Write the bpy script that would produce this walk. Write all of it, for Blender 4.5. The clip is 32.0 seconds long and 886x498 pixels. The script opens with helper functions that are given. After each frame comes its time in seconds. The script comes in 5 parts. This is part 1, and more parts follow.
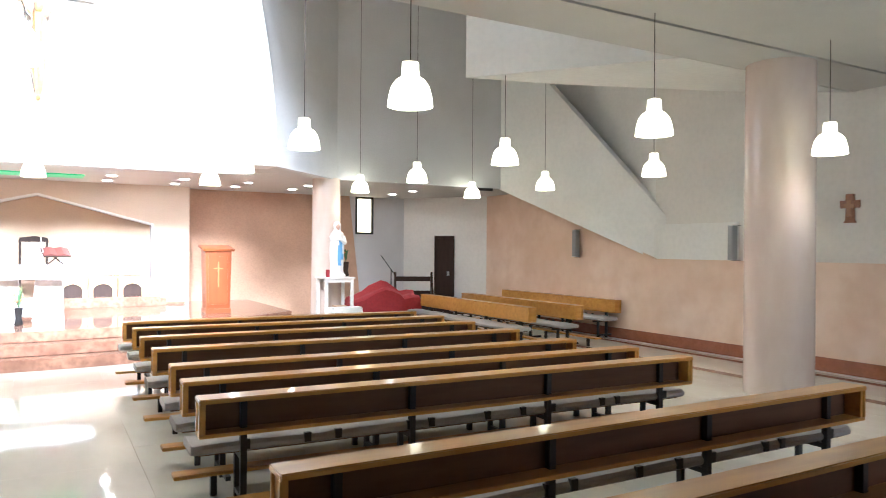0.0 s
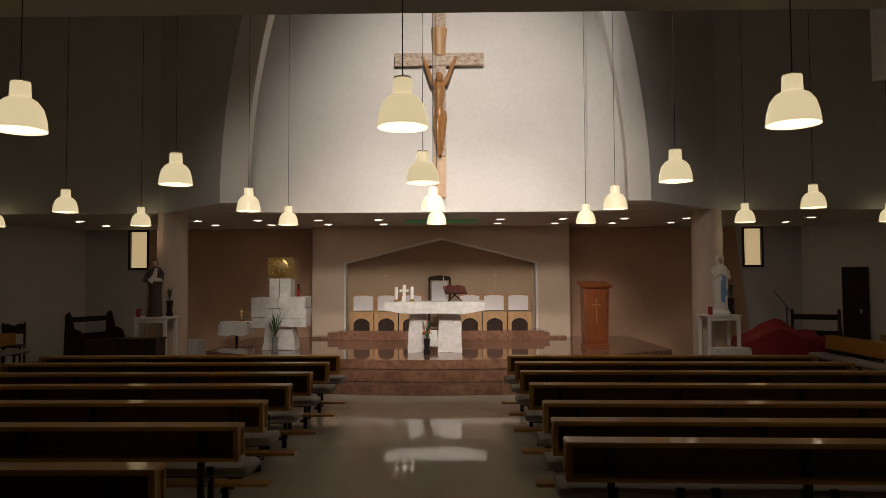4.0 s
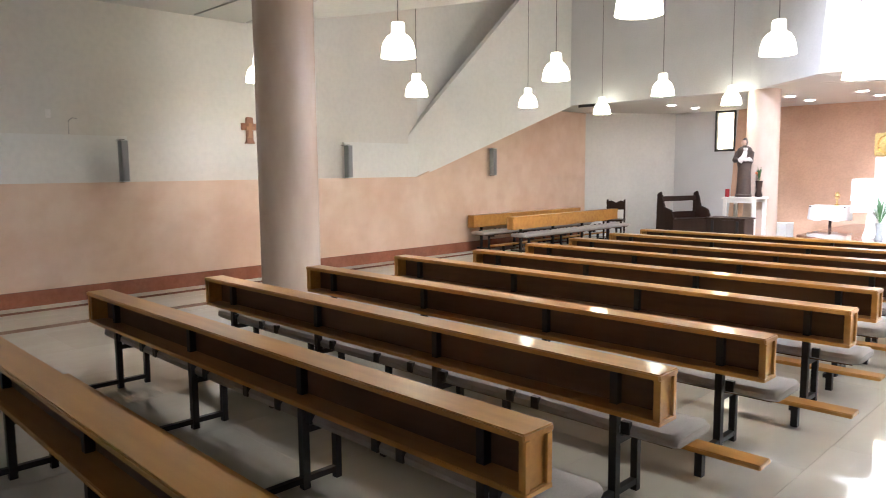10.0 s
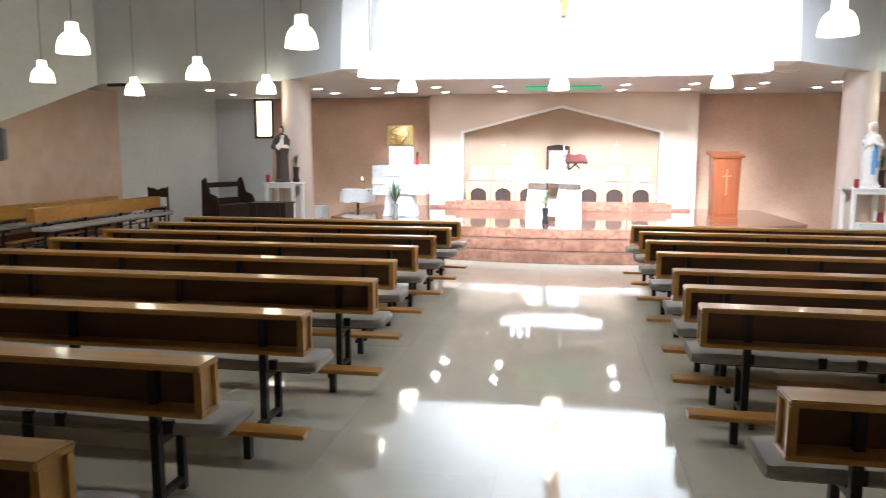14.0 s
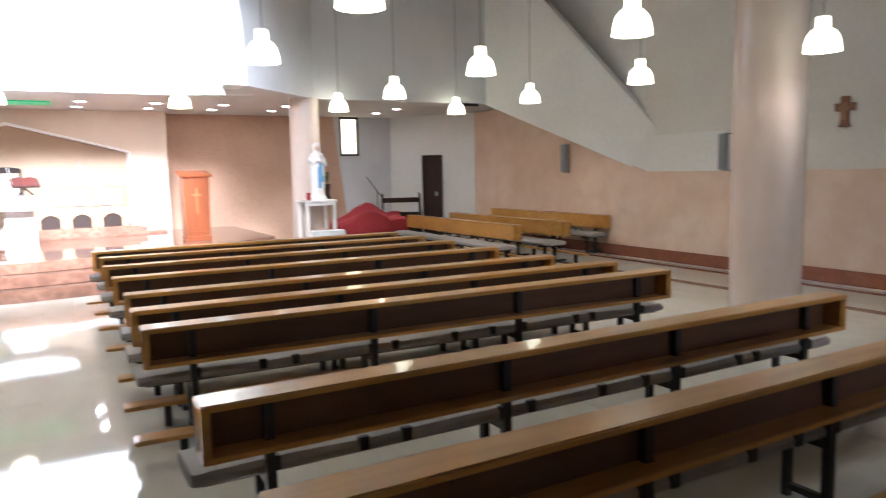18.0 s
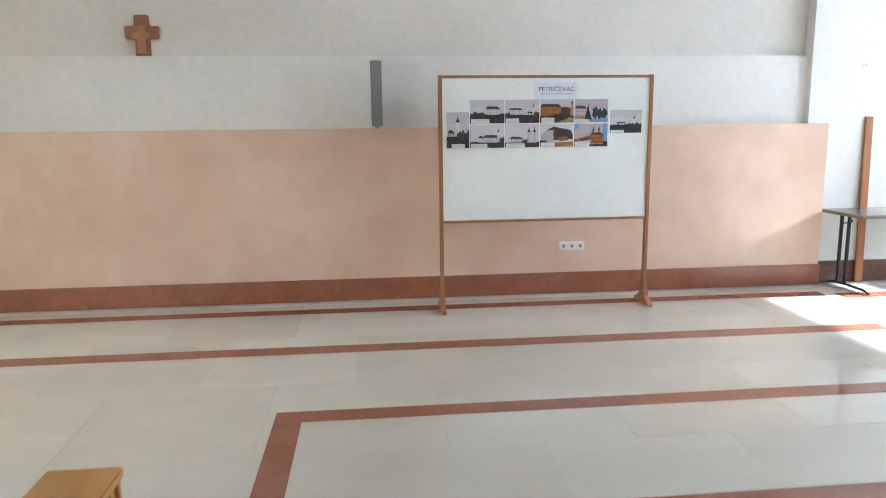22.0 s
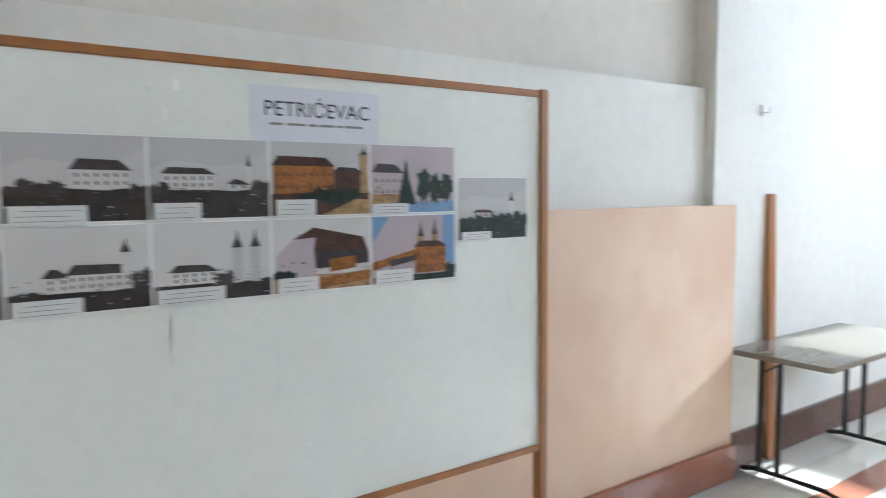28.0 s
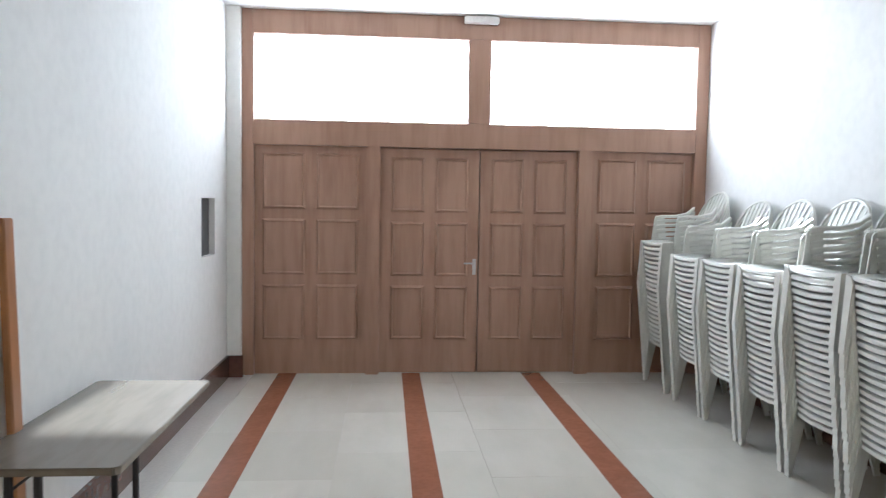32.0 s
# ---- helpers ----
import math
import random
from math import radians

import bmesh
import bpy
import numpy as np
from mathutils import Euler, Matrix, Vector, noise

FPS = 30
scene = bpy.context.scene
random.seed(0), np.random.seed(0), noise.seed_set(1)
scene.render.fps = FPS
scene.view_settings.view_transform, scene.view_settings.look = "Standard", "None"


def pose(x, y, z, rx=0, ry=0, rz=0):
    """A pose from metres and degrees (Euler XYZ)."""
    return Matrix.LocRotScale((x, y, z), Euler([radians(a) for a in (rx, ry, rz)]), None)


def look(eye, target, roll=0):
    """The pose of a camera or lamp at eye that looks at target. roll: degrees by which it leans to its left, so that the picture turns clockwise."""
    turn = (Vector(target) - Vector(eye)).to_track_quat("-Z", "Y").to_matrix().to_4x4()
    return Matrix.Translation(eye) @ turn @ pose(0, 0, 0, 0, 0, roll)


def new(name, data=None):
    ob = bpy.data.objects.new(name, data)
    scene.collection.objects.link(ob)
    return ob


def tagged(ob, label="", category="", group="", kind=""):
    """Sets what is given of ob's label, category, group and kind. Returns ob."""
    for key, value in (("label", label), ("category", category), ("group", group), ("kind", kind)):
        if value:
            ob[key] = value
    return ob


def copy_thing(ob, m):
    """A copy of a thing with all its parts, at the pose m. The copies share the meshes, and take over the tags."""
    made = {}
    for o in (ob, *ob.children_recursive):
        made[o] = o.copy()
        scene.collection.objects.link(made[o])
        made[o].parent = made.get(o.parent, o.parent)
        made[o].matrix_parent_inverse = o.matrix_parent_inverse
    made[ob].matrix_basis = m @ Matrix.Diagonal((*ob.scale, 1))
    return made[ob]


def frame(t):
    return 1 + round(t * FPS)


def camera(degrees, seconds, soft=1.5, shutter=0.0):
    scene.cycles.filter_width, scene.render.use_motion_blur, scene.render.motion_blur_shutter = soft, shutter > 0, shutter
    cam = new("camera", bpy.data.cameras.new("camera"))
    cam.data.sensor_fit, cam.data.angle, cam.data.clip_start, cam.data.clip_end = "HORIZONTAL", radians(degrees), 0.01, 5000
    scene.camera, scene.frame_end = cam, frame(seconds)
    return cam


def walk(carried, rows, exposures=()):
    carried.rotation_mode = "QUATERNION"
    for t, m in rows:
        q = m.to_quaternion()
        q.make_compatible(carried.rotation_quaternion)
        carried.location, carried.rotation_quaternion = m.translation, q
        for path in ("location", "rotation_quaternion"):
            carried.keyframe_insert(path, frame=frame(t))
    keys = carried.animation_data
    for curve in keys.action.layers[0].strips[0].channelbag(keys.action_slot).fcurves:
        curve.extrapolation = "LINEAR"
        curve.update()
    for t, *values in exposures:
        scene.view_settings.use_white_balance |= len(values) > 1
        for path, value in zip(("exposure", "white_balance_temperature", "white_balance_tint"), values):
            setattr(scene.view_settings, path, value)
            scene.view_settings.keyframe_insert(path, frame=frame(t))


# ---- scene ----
cam = camera(64.1, 32.0, soft=0.8, shutter=0.4)
# seconds, place of the eye, a point looked at, and the lean in degrees
PATH = [
    (0, (0.118, 0.093, 1.615), (1.104, 1.833, 1.613), 0.42),
    (0.5, (0.241, 0.167, 1.633), (1.093, 1.976, 1.662), -1.36),
    (1, (0.404, 0.174, 1.651), (0.990, 2.084, 1.743), -0.52),
    (1.5, (0.427, 0.181, 1.650), (0.855, 2.133, 1.726), -1.16),
    (2, (0.382, 0.173, 1.653), (0.688, 2.148, 1.726), -0.80),
    (2.5, (0.341, 0.172, 1.654), (0.548, 2.160, 1.731), -0.66),
    (3, (0.295, 0.200, 1.654), (0.403, 2.195, 1.738), -0.55),
    (3.5, (0.279, 0.197, 1.661), (0.279, 2.194, 1.764), -0.41),
    (5.5, (0.253, 0.209, 1.639), (0.198, 2.208, 1.668), -0.12),
    (6, (0.256, 0.203, 1.651), (0.185, 2.200, 1.752), 0.09),
    (6.5, (0.267, 0.204, 1.650), (0.213, 2.199, 1.785), 0.38),
    (7, (0.244, 0.214, 1.631), (-0.053, 2.191, 1.682), 0.15),
    (7.5, (0.219, 0.229, 1.603), (-0.502, 2.095, 1.582), -0.33),
    (8, (0.177, 0.209, 1.605), (-0.820, 1.939, 1.488), -0.49),
    (8.5, (0.157, 0.188, 1.600), (-0.983, 1.826, 1.465), -0.43),
    (9, (0.146, 0.170, 1.597), (-1.126, 1.705, 1.436), -0.65),
    (9.5, (0.120, 0.149, 1.589), (-1.201, 1.637, 1.385), -0.21),
    (10, (0.095, 0.139, 1.586), (-1.312, 1.542, 1.363), -0.48),
    (10.5, (0.081, 0.133, 1.583), (-1.352, 1.504, 1.323), -0.44),
    (11, (0.084, 0.145, 1.581), (-1.333, 1.532, 1.319), -0.63),
    (11.5, (0.102, 0.161, 1.582), (-1.206, 1.649, 1.303), -0.27),
    (12, (0.107, 0.179, 1.580), (-1.062, 1.777, 1.299), -0.09),
    (12.5, (0.115, 0.183, 1.577), (-0.895, 1.882, 1.272), 0.17),
    (13, (0.124, 0.194, 1.575), (-0.647, 2.011, 1.253), 0.35),
    (13.5, (0.118, 0.242, 1.569), (-0.443, 2.137, 1.260), 0.15),
    (14, (0.135, 0.245, 1.575), (-0.200, 2.199, 1.311), 0.15),
    (14.5, (0.140, 0.237, 1.584), (-0.054, 2.213, 1.347), -0.28),
    (16.5, (0.125, 0.222, 1.597), (0.316, 2.208, 1.466), -0.35),
    (17, (0.198, 0.214, 1.592), (0.677, 2.151, 1.451), -1.36),
    (17.5, (0.330, 0.213, 1.582), (1.069, 2.063, 1.410), -1.29),
    (18, (0.499, 0.204, 1.561), (1.476, 1.935, 1.339), -1.29),
    (18.5, (0.694, 0.221, 1.523), (1.964, 1.738, 1.228), -1.66),
    (19, (0.905, 0.252, 1.556), (2.489, 1.417, 1.194), -2.05),
    (19.5, (1.227, 0.272, 1.521), (3.001, 1.093, 1.099), -1.58),
    (20, (1.586, 0.186, 1.478), (3.438, 0.775, 1.006), -0.56),
    (20.5, (2.006, 0.207, 1.470), (3.947, 0.419, 1.038), -0.61),
    (21, (2.437, 0.210, 1.456), (4.393, 0.265, 1.044), -0.45),
    (21.5, (2.849, 0.243, 1.457), (4.816, 0.247, 1.095), 0.46),
    (22, (3.290, 0.282, 1.461), (5.251, 0.082, 1.122), -0.64),
    (22.5, (3.690, 0.230, 1.478), (5.662, 0.066, 1.182), 1.08),
    (23, (4.072, 0.175, 1.477), (6.049, -0.025, 1.250), 0.26),
    (23.5, (4.459, 0.148, 1.489), (6.429, -0.147, 1.313), 0.11),
    (24, (4.828, 0.082, 1.479), (6.805, -0.177, 1.313), 1.16),
    (24.5, (5.171, 0.065, 1.516), (7.142, -0.269, 1.470), -0.02),
    (26.5, (6.478, -0.064, 1.512), (8.332, -0.805, 1.392), -0.91),
    (27, (6.752, -0.159, 1.516), (8.598, -0.909, 1.343), 0.23),
    (27.5, (6.970, -0.256, 1.532), (8.775, -1.106, 1.393), -0.74),
    (28, (7.195, -0.396, 1.546), (8.813, -1.560, 1.381), -0.44),
    (28.5, (7.302, -0.571, 1.541), (8.628, -2.058, 1.359), 0.97),
    (29, (7.404, -0.702, 1.542), (8.363, -2.450, 1.392), 0.81),
    (29.5, (7.510, -0.724, 1.567), (8.220, -2.592, 1.476), -0.68),
    (30, (7.539, -0.873, 1.563), (7.957, -2.822, 1.397), 0.67),
    (30.5, (7.577, -1.066, 1.555), (7.854, -3.032, 1.312), 1.11),
    (31, (7.683, -1.164, 1.579), (7.741, -3.155, 1.393), 0.50),
    (31.5, (7.830, -1.263, 1.568), (7.798, -3.257, 1.406), -0.67),
    (32, (7.903, -1.404, 1.576), (7.745, -3.394, 1.462), 0.89),
]
EXPOSURES = [(0, 1.9, 5050, 8), (0.5, 1.6, 5200, 9), (1, 0.1, 5900, 10), (1.5, -0.85, 6400, 10), (2, -1.55, 6800, 12),
             (3, -1.95, 7150, 16), (6.5, -1.85, 7000, 16), (7.2, -1.78, 7050, 16), (7.7, -0.3, 5900, 10), (8.2, 1.4, 5300, 12),
             (9, 2.05, 5200, 13), (10.5, 2.42, 5150, 14), (11.5, 2.55, 5100, 12), (12.5, 2.8, 4900, 10), (13, 2.75, 4950, 10), (13.5, 2.3, 5050, 10), (14, 1.25, 5150, 8), (14.5, -0.1, 5800, 9),
             (16.5, -0.9, 6300, 10), (17, -0.55, 5900, 10), (17.5, 0.35, 5400, 10), (18, 1.5, 5100, 11), (19, 2.36, 4900, 7), (20, 2.4, 4950, 4), (21, 2.7, 4950, 5),
             (22, 2.8, 5100, 8), (24, 2.52, 5400, 8), (27, 2.46, 5300, 8), (28, 2.45, 5120, 5), (28.5, 1.9, 5120, 6), (29, 1.57, 5120, 7), (30, 0.95, 5150, 7), (31, 1.62, 5200, 7),
             (32, 1.68, 5230, 8)]
walk(cam, [(t, look(eye, target, roll)) for t, eye, target, roll in PATH], EXPOSURES)

# ---- world and lights ----
world = bpy.data.worlds.new("sky")
scene.world = world
world.use_nodes = True
_sky = world.node_tree.nodes.new("ShaderNodeTexSky")
_sky.sky_type, _sky.sun_disc = "NISHITA", False
_sky.sun_elevation, _sky.sun_rotation = radians(31), radians(182)
world.node_tree.links.new(_sky.outputs[0], world.node_tree.nodes["Background"].inputs[0])
world.node_tree.nodes["Background"].inputs[1].default_value = 0.12


def lamp(name, kind, place, target, energy, color=(1, 1, 1), **settings):
    data = bpy.data.lights.new(name, kind)
    data.energy, data.color = energy, color
    ob = new(name, data)
    ob.matrix_world = look(place, target)
    for key, value in settings.items():
        if key == "size":
            data.size = value
        elif key == "size_y":
            data.shape, data.size_y = "RECTANGLE", value
        elif key == "angle":
            data.angle = value
        elif key == "spot":
            data.spot_size, data.spot_blend = value
        elif key == "soft":
            data.shadow_soft_size = value
    return ob


lamp("sun", "SUN", (7.0, -8.1, 3.22), (7.14, -4.07, 0.75), 5.0, (1, 0.96, 0.88), angle=0.02)
# spotlights behind the front edge of the gallery slab, aimed at the sanctuary and the apse
for x, tx, tz, watts in ((-1.6, -2.4, 0.9, 950), (0.0, 0.0, 0.9, 3700), (1.6, 2.4, 0.9, 1600)):
    lamp("sanctuary_spotlight", "SPOT", (x, 5.8, 4.72), (tx, 13.6, tz), watts, (1, 0.935, 0.86), spot=(radians(52), 1.0), soft=0.4)
lamp("apse_spotlight", "SPOT", (0.6, 6.2, 6.6), (0.5, 12.4, 4.2), 4700, (1, 0.965, 0.92), spot=(radians(64), 1.0), soft=0.3)

# ---- materials ----
MATS = {}


def mat(name, color, rough=0.5, metal=0.0, grain=0.0, scale=20.0, blotch=0.0, blotch_scale=2.0, bump=0.0, dark=None, stretch=(1, 1, 1),
        vary=0.0, emit=None, coat=0.0, island=False, gloss=0.5):
    """A principled material with noise grain, blotches, relief and a tone that differs from piece to piece."""
    m = bpy.data.materials.new(name)
    m.use_nodes = True
    nt = m.node_tree
    p = nt.nodes["Principled BSDF"]
    p.inputs["Roughness"].default_value, p.inputs["Metallic"].default_value = rough, metal
    p.inputs["Coat Weight"].default_value = coat
    p.inputs["Specular IOR Level"].default_value = gloss
    p.inputs["Coat Roughness"].default_value = 0.07
    rgb = nt.nodes.new("ShaderNodeRGB")
    rgb.outputs[0].default_value = (*color, 1)
    out = rgb.outputs[0]
    geo = nt.nodes.new("ShaderNodeNewGeometry")
    mp = nt.nodes.new("ShaderNodeMapping")
    mp.inputs["Scale"].default_value = stretch
    nt.links.new(geo.outputs["Position"], mp.inputs[0])

    def noise_at(sc, detail):
        n = nt.nodes.new("ShaderNodeTexNoise")
        n.inputs["Scale"].default_value, n.inputs["Detail"].default_value = sc, detail
        nt.links.new(mp.outputs[0], n.inputs["Vector"])
        return n.outputs["Fac"]

    def shade(out, fac, amount, low, high):
        ramp = nt.nodes.new("ShaderNodeMapRange")
        ramp.inputs["From Min"].default_value, ramp.inputs["From Max"].default_value = low, high
        ramp.inputs["To Min"].default_value, ramp.inputs["To Max"].default_value = 0, amount
        nt.links.new(fac, ramp.inputs["Value"])
        mix = nt.nodes.new("ShaderNodeMix")
        mix.data_type = "RGBA"
        mix.inputs["B"].default_value = (*(dark or [c * 0.45 for c in color]), 1)
        for a, b in ((ramp.outputs[0], mix.inputs["Factor"]), (out, mix.inputs["A"])):
            nt.links.new(a, b)
        return [o for o in mix.outputs if o.type == "RGBA"][0]

    fine = noise_at(scale, 6)
    if blotch:
        out = shade(out, noise_at(blotch_scale, 4), blotch, 0.42, 0.68)
    if grain:
        out = shade(out, fine, grain, 0.4, 0.7)
    if vary:
        if island:
            rnd = geo.outputs["Random Per Island"]
        else:
            rnd = nt.nodes.new("ShaderNodeObjectInfo").outputs["Random"]
        out = shade(out, rnd, vary, 0.0, 1.0)
    nt.links.new(out, p.inputs["Base Color"])
    if bump:
        b = nt.nodes.new("ShaderNodeBump")
        b.inputs["Strength"].default_value, b.inputs["Distance"].default_value = bump, 0.01
        nt.links.new(fine, b.inputs["Height"])
        nt.links.new(b.outputs[0], p.inputs["Normal"])
    if emit:
        p.inputs["Emission Color"].default_value = (*emit[0], 1)
        p.inputs["Emission Strength"].default_value = emit[1]
    MATS[name] = m
    return m


WHITE = mat("white_plaster", (0.76, 0.745, 0.71), 0.8, grain=0.1, scale=14, blotch=0.16, blotch_scale=0.7, bump=0.012)
WARMW = mat("warm_white_plaster", (0.71, 0.675, 0.62), 0.8, grain=0.1, scale=14, blotch=0.16, blotch_scale=0.7, bump=0.012)
PINK = mat("pink_plaster", (0.71, 0.545, 0.425), 0.75, grain=0.5, scale=3.4, blotch=0.65, blotch_scale=0.9, bump=0.03, dark=(0.58, 0.385, 0.265))
CLAY = mat("fired_clay", (0.27, 0.12, 0.06), 0.7, grain=0.4, scale=40, bump=0.3)
TERRA = mat("terracotta_plaster", (0.56, 0.36, 0.245), 0.85, grain=0.2, scale=30, blotch=0.2, blotch_scale=1.5, bump=0.05)
BEIGE = mat("cream_plaster", (0.62, 0.50, 0.385), 0.85, grain=0.15, scale=40, blotch=0.12, blotch_scale=1.2, bump=0.05)
GREYP = mat("grey_plaster", (0.60, 0.59, 0.59), 0.85, grain=0.15, scale=40, blotch=0.1, bump=0.05)
NICHE = mat("niche_plaster", (0.50, 0.37, 0.26), 0.85, grain=0.15, scale=40, blotch=0.1, bump=0.05)
COLUMN = mat("column_stucco", (0.62, 0.52, 0.45), 0.27, grain=0.3, scale=7, blotch=0.4, blotch_scale=1.8, bump=0.04, dark=(0.50, 0.36, 0.28), stretch=(1, 1, 0.4))
CEIL = mat("ceiling_paint", (0.56, 0.545, 0.51), 0.9, grain=0.08, scale=50, blotch=0.06)
MARBLE = mat("cream_marble", (0.655, 0.628, 0.55), 0.05, grain=0.25, scale=6, blotch=0.45, blotch_scale=1.4, dark=(0.49, 0.457, 0.38), vary=0.42, stretch=(1, 0.4, 1), gloss=0.75)
MARBLE_REST = mat("cream_marble_joined", (0.655, 0.628, 0.55), 0.05, grain=0.25, scale=6, blotch=0.45, blotch_scale=1.4, dark=(0.49, 0.457, 0.38), vary=0.42, stretch=(1, 0.4, 1), island=True, gloss=0.75)
JOINT = mat("tile_joint", (0.50, 0.47, 0.42), 0.4, grain=0.2, scale=50)
REDM = mat("red_marble", (0.30, 0.118, 0.066), 0.17, grain=0.45, scale=24, blotch=0.5, blotch_scale=4, dark=(0.20, 0.07, 0.036), vary=0.2)
BROWNM = mat("dark_brown_marble", (0.12, 0.062, 0.045), 0.15, grain=0.5, scale=20, dark=(0.06, 0.03, 0.022))
STEPM = mat("brown_marble", (0.34, 0.185, 0.125), 0.05, grain=0.75, scale=13, blotch=0.6, blotch_scale=3, dark=(0.155, 0.075, 0.05), vary=0.15)
OAK = mat("varnished_oak", (0.55, 0.285, 0.06), 0.32, grain=0.6, scale=16, blotch=0.4, blotch_scale=1.5, dark=(0.34, 0.155, 0.032), stretch=(0.12, 1, 1), coat=0.6, vary=0.2, bump=0.02, gloss=0.2)
# oak darkened to carry the shade inside pew backs and under seats
OAKD = mat("oak_in_shade", (0.115, 0.058, 0.03), 0.5, grain=0.5, scale=18, dark=(0.06, 0.03, 0.015), stretch=(0.12, 1, 1), gloss=0.2)
STEEL = mat("black_steel", (0.018, 0.017, 0.017), 0.42, grain=0.3, scale=60, dark=(0.035, 0.03, 0.028), gloss=0.3)
FABRIC = mat("grey_upholstery", (0.37, 0.345, 0.325), 0.95, grain=0.5, scale=320, blotch=0.2, blotch_scale=4, bump=0.3, dark=(0.23, 0.21, 0.20), gloss=0.25)
OPAL = mat("opal_glass", (0.85, 0.78, 0.62), 0.25, grain=0.05, scale=30, emit=((1.0, 0.88, 0.55), 2.3))
BULB = mat("bulb", (1, 1, 1), 0.4, emit=((1.0, 0.91, 0.78), 60.0))
SPOTM = mat("spot_glow", (1, 1, 1), 0.4, emit=((1.0, 0.89, 0.76), 40.0))
CHROME = mat("brushed_steel", (0.55, 0.55, 0.55), 0.3, 1.0, grain=0.1, scale=80)
STONE = mat("white_stone", (0.79, 0.785, 0.765), 0.75, grain=0.3, scale=14, blotch=0.3, blotch_scale=4, bump=0.5)
GOLD = mat("gilded_metal", (0.90, 0.68, 0.30), 0.27, 1.0, grain=0.3, scale=20, bump=0.3)
REDWOOD = mat("red_wood", (0.25, 0.062, 0.013), 0.42, grain=0.5, scale=12, stretch=(1, 1, 0.15), dark=(0.15, 0.042, 0.01), coat=0.15)
DARKW = mat("dark_wood", (0.036, 0.019, 0.013), 0.55, grain=0.5, scale=14, stretch=(1, 1, 0.2), gloss=0.25)
LIGHTW = mat("light_wood", (0.55, 0.33, 0.16), 0.4, grain=0.4, scale=14, stretch=(1, 1, 0.2))
CORPUS = mat("carved_wood", (0.42, 0.20, 0.07), 0.3, grain=0.5, scale=26, bump=0.4, dark=(0.2, 0.08, 0.025), coat=0.3)
CROSSW = mat("weathered_wood", (0.60, 0.50, 0.40), 0.7, grain=0.85, scale=30, bump=0.6, dark=(0.27, 0.16, 0.10), stretch=(0.6, 1, 1))
DOORW = mat("door_wood", (0.39, 0.235, 0.16), 0.4, grain=0.45, scale=14, stretch=(1, 1, 0.12), dark=(0.22, 0.105, 0.06), blotch=0.2)
BOARDW = mat("board_white", (0.81, 0.83, 0.81), 0.22, grain=0.06, scale=30, blotch=0.05)
FRAMEW = mat("frame_wood", (0.36, 0.16, 0.06), 0.35, grain=0.4, scale=18, stretch=(1, 1, 0.15))
TITLE = mat("title_paper", (0.70, 0.71, 0.79), 0.6, grain=0.2, scale=9, blotch=0.2, blotch_scale=6, dark=(0.55, 0.56, 0.66))
CAPTION = mat("caption_paper", (0.68, 0.68, 0.69), 0.6, grain=0.1, scale=40)
SLEEVE = mat("clear_sleeve", (0.77, 0.79, 0.775), 0.12, grain=0.1, scale=20)
PAPER = mat("paper", (0.88, 0.88, 0.92), 0.7, grain=0.05, scale=40)
INK = mat("ink", (0.03, 0.03, 0.05), 0.7)
PLASTIC = mat("white_plastic", (0.70, 0.69, 0.625), 0.38, grain=0.08, scale=30, vary=0.15)
CLOTH = mat("white_cloth", (0.75, 0.74, 0.72), 0.9, grain=0.2, scale=30, bump=0.2)
REDC = mat("red_cloth", (0.30, 0.02, 0.025), 0.85, grain=0.3, scale=20, bump=0.3)
BLUE = mat("blue_paint", (0.16, 0.36, 0.62), 0.5, grain=0.2, scale=30)
STATW = mat("painted_white", (0.78, 0.74, 0.70), 0.45, grain=0.15, scale=30)
STATB = mat("painted_brown", (0.07, 0.045, 0.035), 0.5, grain=0.3, scale=30)
SKIN = mat("painted_flesh", (0.55, 0.36, 0.27), 0.5)
LEAF = mat("leaf_green", (0.05, 0.11, 0.035), 0.5, grain=0.4, scale=30)
FLOWER = mat("orange_petals", (0.65, 0.18, 0.07), 0.6)
GREYM = mat("grey_enamel", (0.24, 0.25, 0.25), 0.5, grain=0.2, scale=200)
GRILLE = mat("speaker_grille", (0.24, 0.24, 0.25), 0.55, grain=0.3, scale=300)
BOXM = mat("dark_enamel", (0.10, 0.095, 0.09), 0.5, grain=0.2, scale=60)
BOOKR = mat("book_leather", (0.10, 0.025, 0.02), 0.5, grain=0.3, scale=40)
GREEN = mat("green_panel", (0.02, 0.30, 0.10), 0.3, emit=((0.03, 0.5, 0.16), 0.25))
TABLET = mat("table_laminate", (0.17, 0.148, 0.115), 0.22, grain=0.4, scale=14, stretch=(1, 0.2, 1))
GLASSY = mat("frosted_pane", (0.9, 0.9, 0.85), 0.4, emit=((1.0, 0.78, 0.42), 1.6))
DAYPANE = mat("day_sky_pane", (0.9, 0.95, 1.0), 0.4, emit=((1.0, 0.985, 0.955), 3.3))


# ---- mesh helpers ----
def box(bm, x0, x1, y0, y1, z0, z1, m=None):
    v = [bm.verts.new((x, y, z)) for x in (x0, x1) for y in (y0, y1) for z in (z0, z1)]
    if m is not None:
        for p in v:
            p.co = m @ p.co
    for f in ((0, 1, 3, 2), (4, 6, 7, 5), (0, 4, 5, 1), (2, 3, 7, 6), (0, 2, 6, 4), (1, 5, 7, 3)):
        bm.faces.new([v[i] for i in f])


